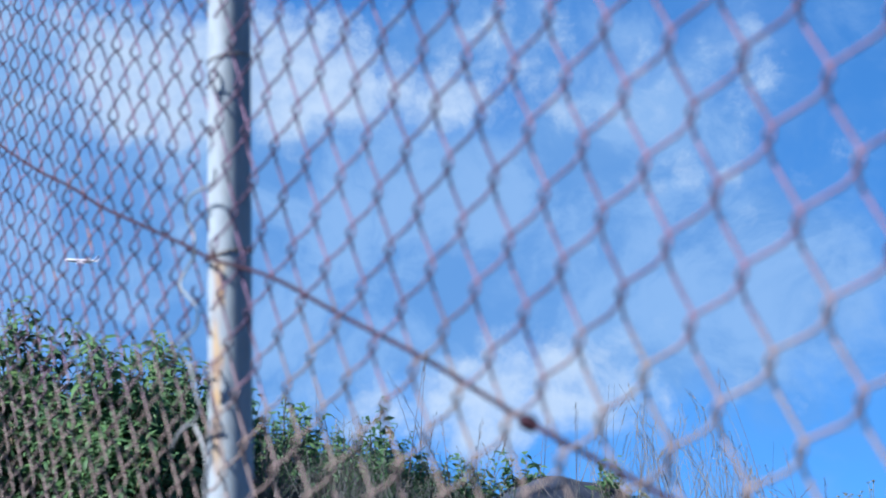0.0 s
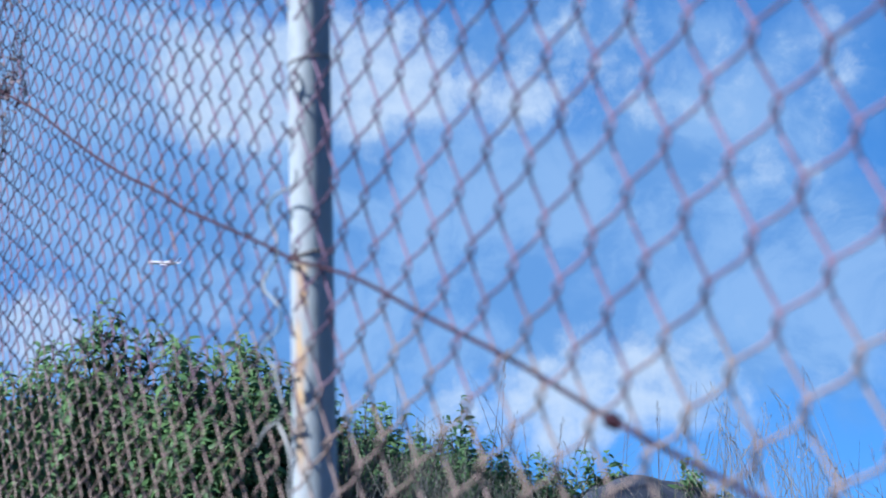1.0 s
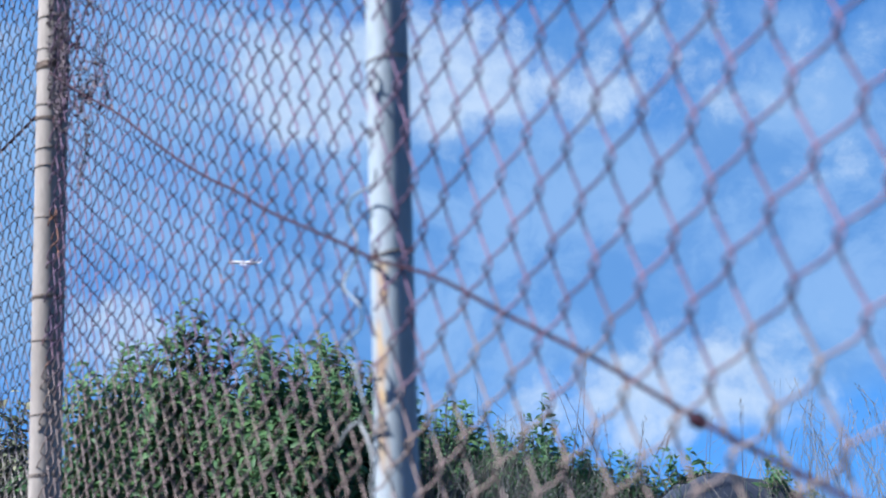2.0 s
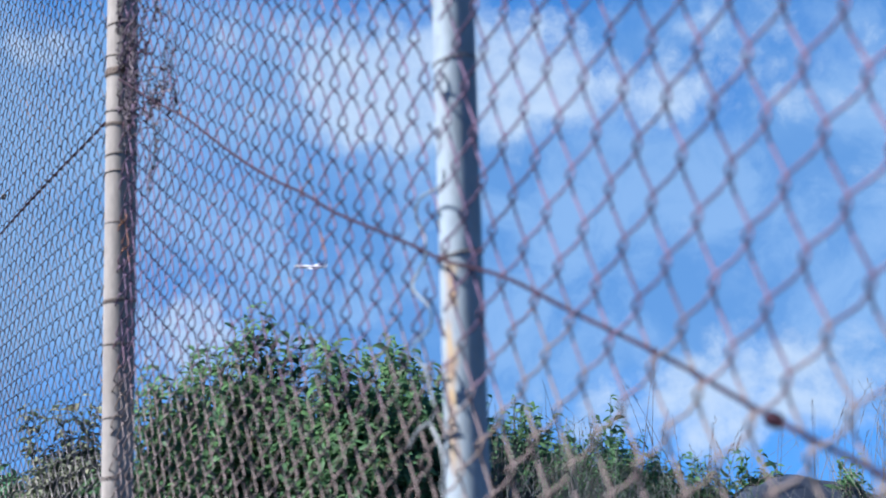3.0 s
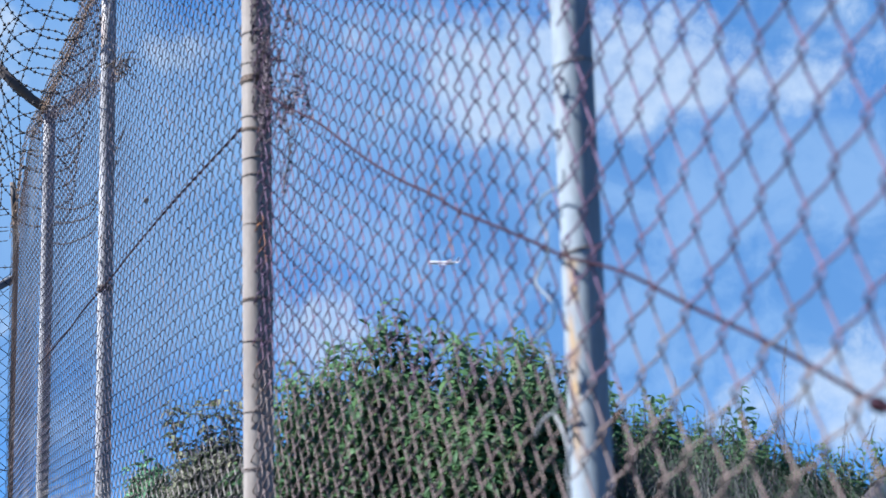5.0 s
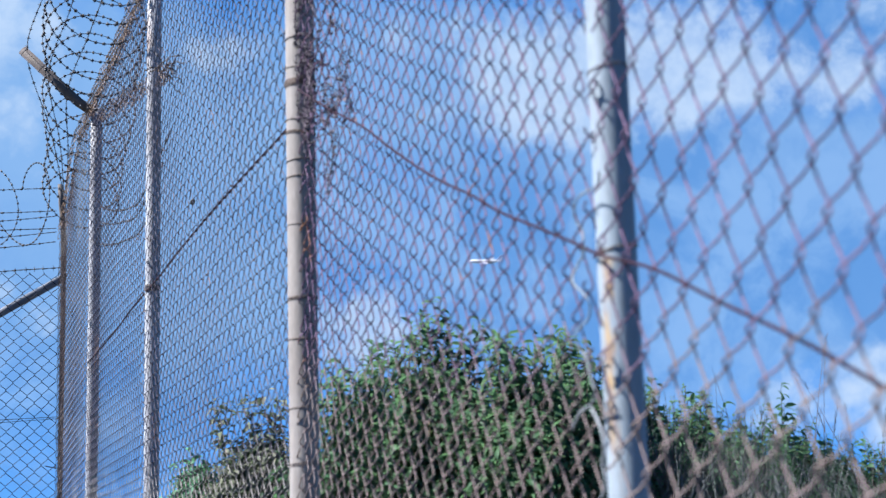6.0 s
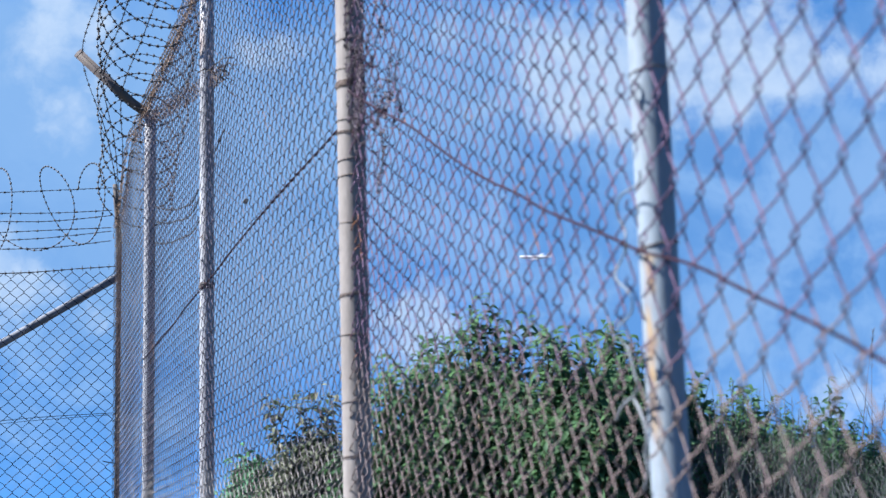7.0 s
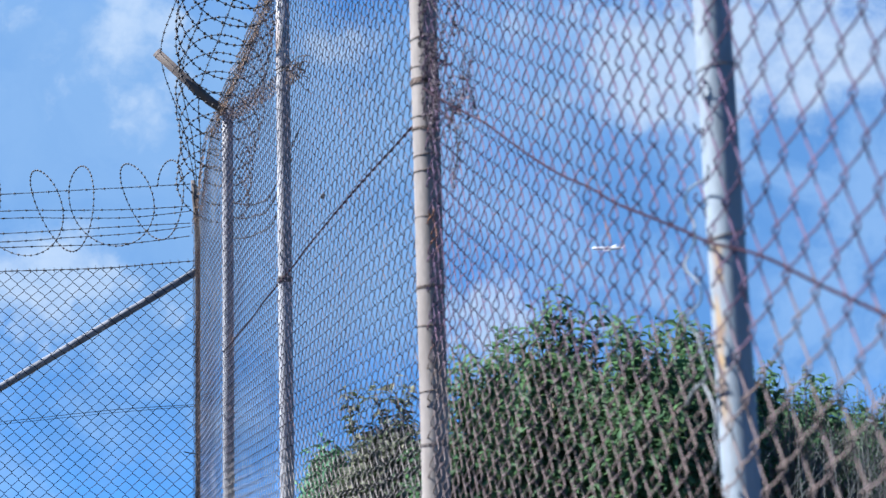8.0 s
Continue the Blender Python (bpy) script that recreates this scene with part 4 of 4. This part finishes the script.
grass_clump("dry_grass", "pale dry grass with feathery seed heads", "grass", [(3.072, 3.598, 1.888), (3.150, 3.537, 1.814), (3.225, 3.462, 1.861), (3.288, 3.417, 1.703), (3.113, 3.580, 1.712), (3.334, 3.375, 1.632)], 0.22, 0.05, M_DRY, 5, 30, 0.07, 0.0011, 0.2)
grass_clump("dry_grass", "dry grass stems along the shrub edge", "grass", [(2.123, 3.902, 1.839), (2.210, 3.856, 1.804), (2.324, 3.793, 1.752), (2.489, 3.688, 1.714), (2.596, 3.614, 1.677), (2.752, 3.489, 1.735), (2.827, 3.427, 1.731)], 0.16, 0.06, M_DRY, 6, 15, 0.05, 0.0010, 0.26)
grass_clump("dry_grass", "grey dead grass matted over the shrubs", "grass", [(1.786, 3.469, 1.699), (1.862, 3.428, 1.704), (1.924, 3.394, 1.695), (1.985, 3.359, 1.673), (2.035, 3.332, 1.635), (2.108, 3.288, 1.597), (1.900, 3.411, 1.633)], 0.16, 0.06, M_DEAD, 16, 24, 0.0, 0.0012, 0.30)
grass_clump("green_grass", "grey-green grass growing through the shrubs", "grass", [(1.986, 3.415, 1.698), (2.086, 3.358, 1.651), (2.171, 3.305, 1.606), (2.242, 3.256, 1.588), (2.428, 3.118, 1.588), (2.516, 3.047, 1.570), (2.558, 3.011, 1.539), (1.784, 3.527, 1.689), (2.301, 3.216, 1.551)], 0.16, 0.06, M_DEAD, 26, 26, 0.0, 0.0013, 0.28)
grass_clump("green_grass", "fresh green grass among the low shrubs", "grass", [(2.037, 3.561, 1.686), (2.128, 3.509, 1.653), (2.204, 3.462, 1.620), (2.292, 3.405, 1.588), (2.366, 3.354, 1.585), (2.578, 3.190, 1.562), (2.635, 3.143, 1.545)], 0.18, 0.06, M_LEAF, 27, 34, 0.0, 0.0015, 0.2)
grass_clump("seed_stalk", "tall dark dry seed stalks", "grass", [(2.394, 3.715, 2.019), (2.107, 3.903, 1.913), (2.376, 3.755, 1.800), (2.304, 3.783, 1.949), (2.738, 3.491, 1.834), (2.529, 3.654, 1.777), (2.602, 3.602, 1.775), (2.239, 3.840, 1.803), (2.426, 3.722, 1.797), (2.681, 3.541, 1.787)], 0.05, 0.012, M_DRY_DARK, 7, 2, 0.09, 0.0016, 0.13)
grass_clump("seed_stalk", "tall dry seed stalks beside the shrubs", "grass", [(3.043, 3.613, 1.958), (3.260, 3.418, 1.927), (2.992, 3.665, 1.892), (3.393, 3.309, 1.696), (3.459, 3.245, 1.591)], 0.08, 0.02, M_DRY_DARK, 8, 2, 0.08, 0.0013, 0.2)



def flower_weed(label, tops, seed):
    """Thin branching stems, each tip with a small round head of petals."""
    rnd = random.Random(seed)
    thing = tagged(new("flowering_weed"), label, "flower")
    stems = Shape()
    for x, y, z in tops:
        foot = Vector((x + rnd.uniform(-0.03, 0.03), y, ground_z(x, y)))
        fork = foot.lerp(Vector((x, y, z)), 0.8)
        stems.tube([foot, foot.lerp(fork, 0.5) + Vector((0.01, 0.01, 0)), fork], (0.0022, 0.0018, 0.0013), 5)
        for k in range(4):
            tip = Vector((x + rnd.gauss(0, 0.022), y + rnd.gauss(0, 0.022), z - rnd.uniform(0.0, 0.035)))
            stems.tube([fork, fork.lerp(tip, 0.6) + Vector((0, 0, 0.006)), tip], (0.0012, 0.001, 0.0008), 4)
            head = Shape()
            for q in range(11):
                a = q * 2.4
                way = Vector((math.cos(a), math.sin(a), 0.25 + 0.5 * (q % 2))).normalized()
                head.leaf(tip, way, way.cross(Vector((0, 0, 1))).normalized(), 0.0075, 0.0042, 0.2, 0.15)
            child("flower_head", head.mesh("flower_head", M_YELLOW), thing, "small yellow flower head")
    tagged(child("stalk_tuft", stems.mesh("stalk_tuft", M_LEAF_GREY), thing), kind="stuff")
    return thing


flower_weed("thin weed with small yellow flowers", [(3.211, 2.925, 1.490), (3.260, 2.868, 1.508), (3.235, 2.898, 1.474)], 9)



# ---- withered vine beside the second post ----
rnd = random.Random(77)
vine = tagged(new("withered_vine"), "withered brown vine tangled in the mesh beside a post", "vine")
stems, bits = Shape(), Shape()
for k in range(60):
    y, z = (rnd.uniform(2.89, 2.97) if k % 2 else rnd.uniform(2.63, 2.93)), rnd.uniform(2.15, 2.74)
    pts = [Vector((FENCE_X + rnd.uniform(-0.008, 0.02), y, z))]
    way = Vector((0, rnd.uniform(-1, 1), rnd.uniform(-1, 1)))
    for i in range(9):
        way = (way + Vector((rnd.gauss(0, 0.15), rnd.gauss(0, 0.5), rnd.gauss(0, 0.5)))).normalized()
        q = pts[-1] + way * 0.022
        pts.append(Vector((min(max(q.x, FENCE_X - 0.01), FENCE_X + 0.03), min(q.y, 2.965), q.z)))
    stems.tube(pts, 0.0010, 4)
    for p in pts[1:]:
        for _ in range(2):
            w = Vector((rnd.gauss(0, 1), rnd.gauss(0, 1), rnd.gauss(0, 1))).normalized()
            bits.leaf(p, w, w.orthogonal().normalized(), rnd.uniform(0.006, 0.011), rnd.uniform(0.003, 0.006), 0.5, 0.6)
for k in range(34):      # the dense knot by the tension wire
    p = Vector((FENCE_X + rnd.gauss(0, 0.012), 2.652 + rnd.gauss(0, 0.040), 2.206 + rnd.gauss(0, 0.022)))
    w = Vector((rnd.gauss(0, 1), rnd.gauss(0, 1), rnd.gauss(0, 1))).normalized()
    bits.leaf(p, w, w.orthogonal().normalized(), rnd.uniform(0.008, 0.016), rnd.uniform(0.005, 0.009), 0.5, 0.6)
tagged(child("branchwork", stems.mesh("branchwork", M_VINE), vine), kind="stuff")
tagged(child("dry_foliage", bits.mesh("dry_foliage", M_VINE), vine), kind="stuff")

# ---- rock ----
bm = bmesh.new()
bmesh.ops.create_icosphere(bm, subdivisions=4, radius=1.0)
for v in bm.verts:
    v.co *= 1.0 + 0.22 * noise.noise(v.co * 1.4) + 0.07 * noise.noise(v.co * 4.5) + 0.025 * noise.noise(v.co * 13)
    top = 0.55 + 0.10 * noise.noise(v.co * 1.1) + 0.18 * v.co.y
    v.co = Vector((v.co.x * 0.30, v.co.y * 0.17, (v.co.z if v.co.z < top else top + (v.co.z - top) * 0.25) * 0.40))
rock_data = bpy.data.meshes.new("rock")
bm.to_mesh(rock_data)
bm.free()
rock_data.materials.append(M_ROCK)
rock_data.polygons.foreach_set("use_smooth", [True] * len(rock_data.polygons))
rock = tagged(new("rock", rock_data), "dark grey speckled boulder among dry grass", "rock")
rock.location = (2.810, 3.600, 1.268)

# ---- airliner ----
def airliner():
    """Nose towards +x, metres."""
    thing = tagged(new("airliner"), "white airliner climbing far off in the sky", "airplane")
    body = Shape()
    prof = ((18.5, 0.05), (18.1, 0.7), (17.2, 1.25), (15.5, 1.75), (13.0, 1.95), (-6.0, 1.95), (-11.0, 1.5), (-15.5, 0.75), (-18.3, 0.25))
    body.tube([(x, 0, (0.0 if x > -6 else (-6 - x) * 0.09)) for x, r in prof], [r for x, r in prof], 20)
    child("fuselage", body.mesh("fuselage", M_PLANE), thing)

    def plate(name, root, tip, chord_root, chord_tip, thick, material):
        sh = Shape()
        r, t = Vector(root), Vector(tip)
        span = (t - r).normalized()
        flat_way = Vector((1, 0, 0)).cross(span).normalized()
        for p, c in ((r, chord_root), (t, chord_tip)):
            for f, q in ((0.5, 0.0), (0.35, 0.8), (0.0, 1.0), (-0.5, 0.05), (0.0, -0.6), (0.35, -0.6)):
                sh.verts.append(tuple(p + Vector((c * f, 0, 0)) + flat_way * (thick * c * q * 0.5)))
        sh.faces.extend([(k, (k + 1) % 6, 6 + (k + 1) % 6, 6 + k) for k in range(6)] + [tuple(reversed(range(6))), tuple(range(6, 12))])
        return child(name, sh.mesh(name, material, False), thing)

    for s in (-1, 1):
        plate("wing", (1.0, 1.6 * s, -0.9), (-6.2, 16.5 * s, 0.8), 7.0, 1.5, 0.13, M_PLANE)
        plate("tailplane", (-15.5, 0.5 * s, 1.1), (-18.2, 6.4 * s, 1.7), 3.6, 1.4, 0.1, M_PLANE)
        e = Shape()
        e.tube([(4.4, 5.2 * s, -2.2), (4.2, 5.2 * s, -2.2), (1.6, 5.2 * s, -2.2), (0.2, 5.2 * s, -2.1)], (0.75, 1.0, 0.95, 0.5), 14)
        child("engine", e.mesh("engine", M_ENGINE), thing)
    plate("fin", (-14.6, 0, 1.5), (-18.6, 0, 7.4), 5.6, 2.2, 0.1, M_FIN)
    sh = Shape()
    for k in range(28):
        for s in (-1, 1):
            box_of(sh, 11.5 - k * 0.72, 11.8 - k * 0.72, s * 1.90 - 0.03, s * 1.90 + 0.03, 0.35, 0.75)
    box_of(sh, 15.6, 16.4, -1.1, 1.1, 0.75, 1.15)
    tagged(child("cabin_windows", sh.mesh("cabin_windows", M_GLASS_DARK, False), thing), kind="stuff")
    return thing


plane = airliner()
az, el, away = radians(19.9), radians(9.85), 1650.0
plane.matrix_world = Matrix.Translation((away * math.sin(az) * math.cos(el), away * math.cos(az) * math.cos(el), 1.45 + away * math.sin(el))) @ Euler((radians(-22), radians(-5), radians(148))).to_matrix().to_4x4()
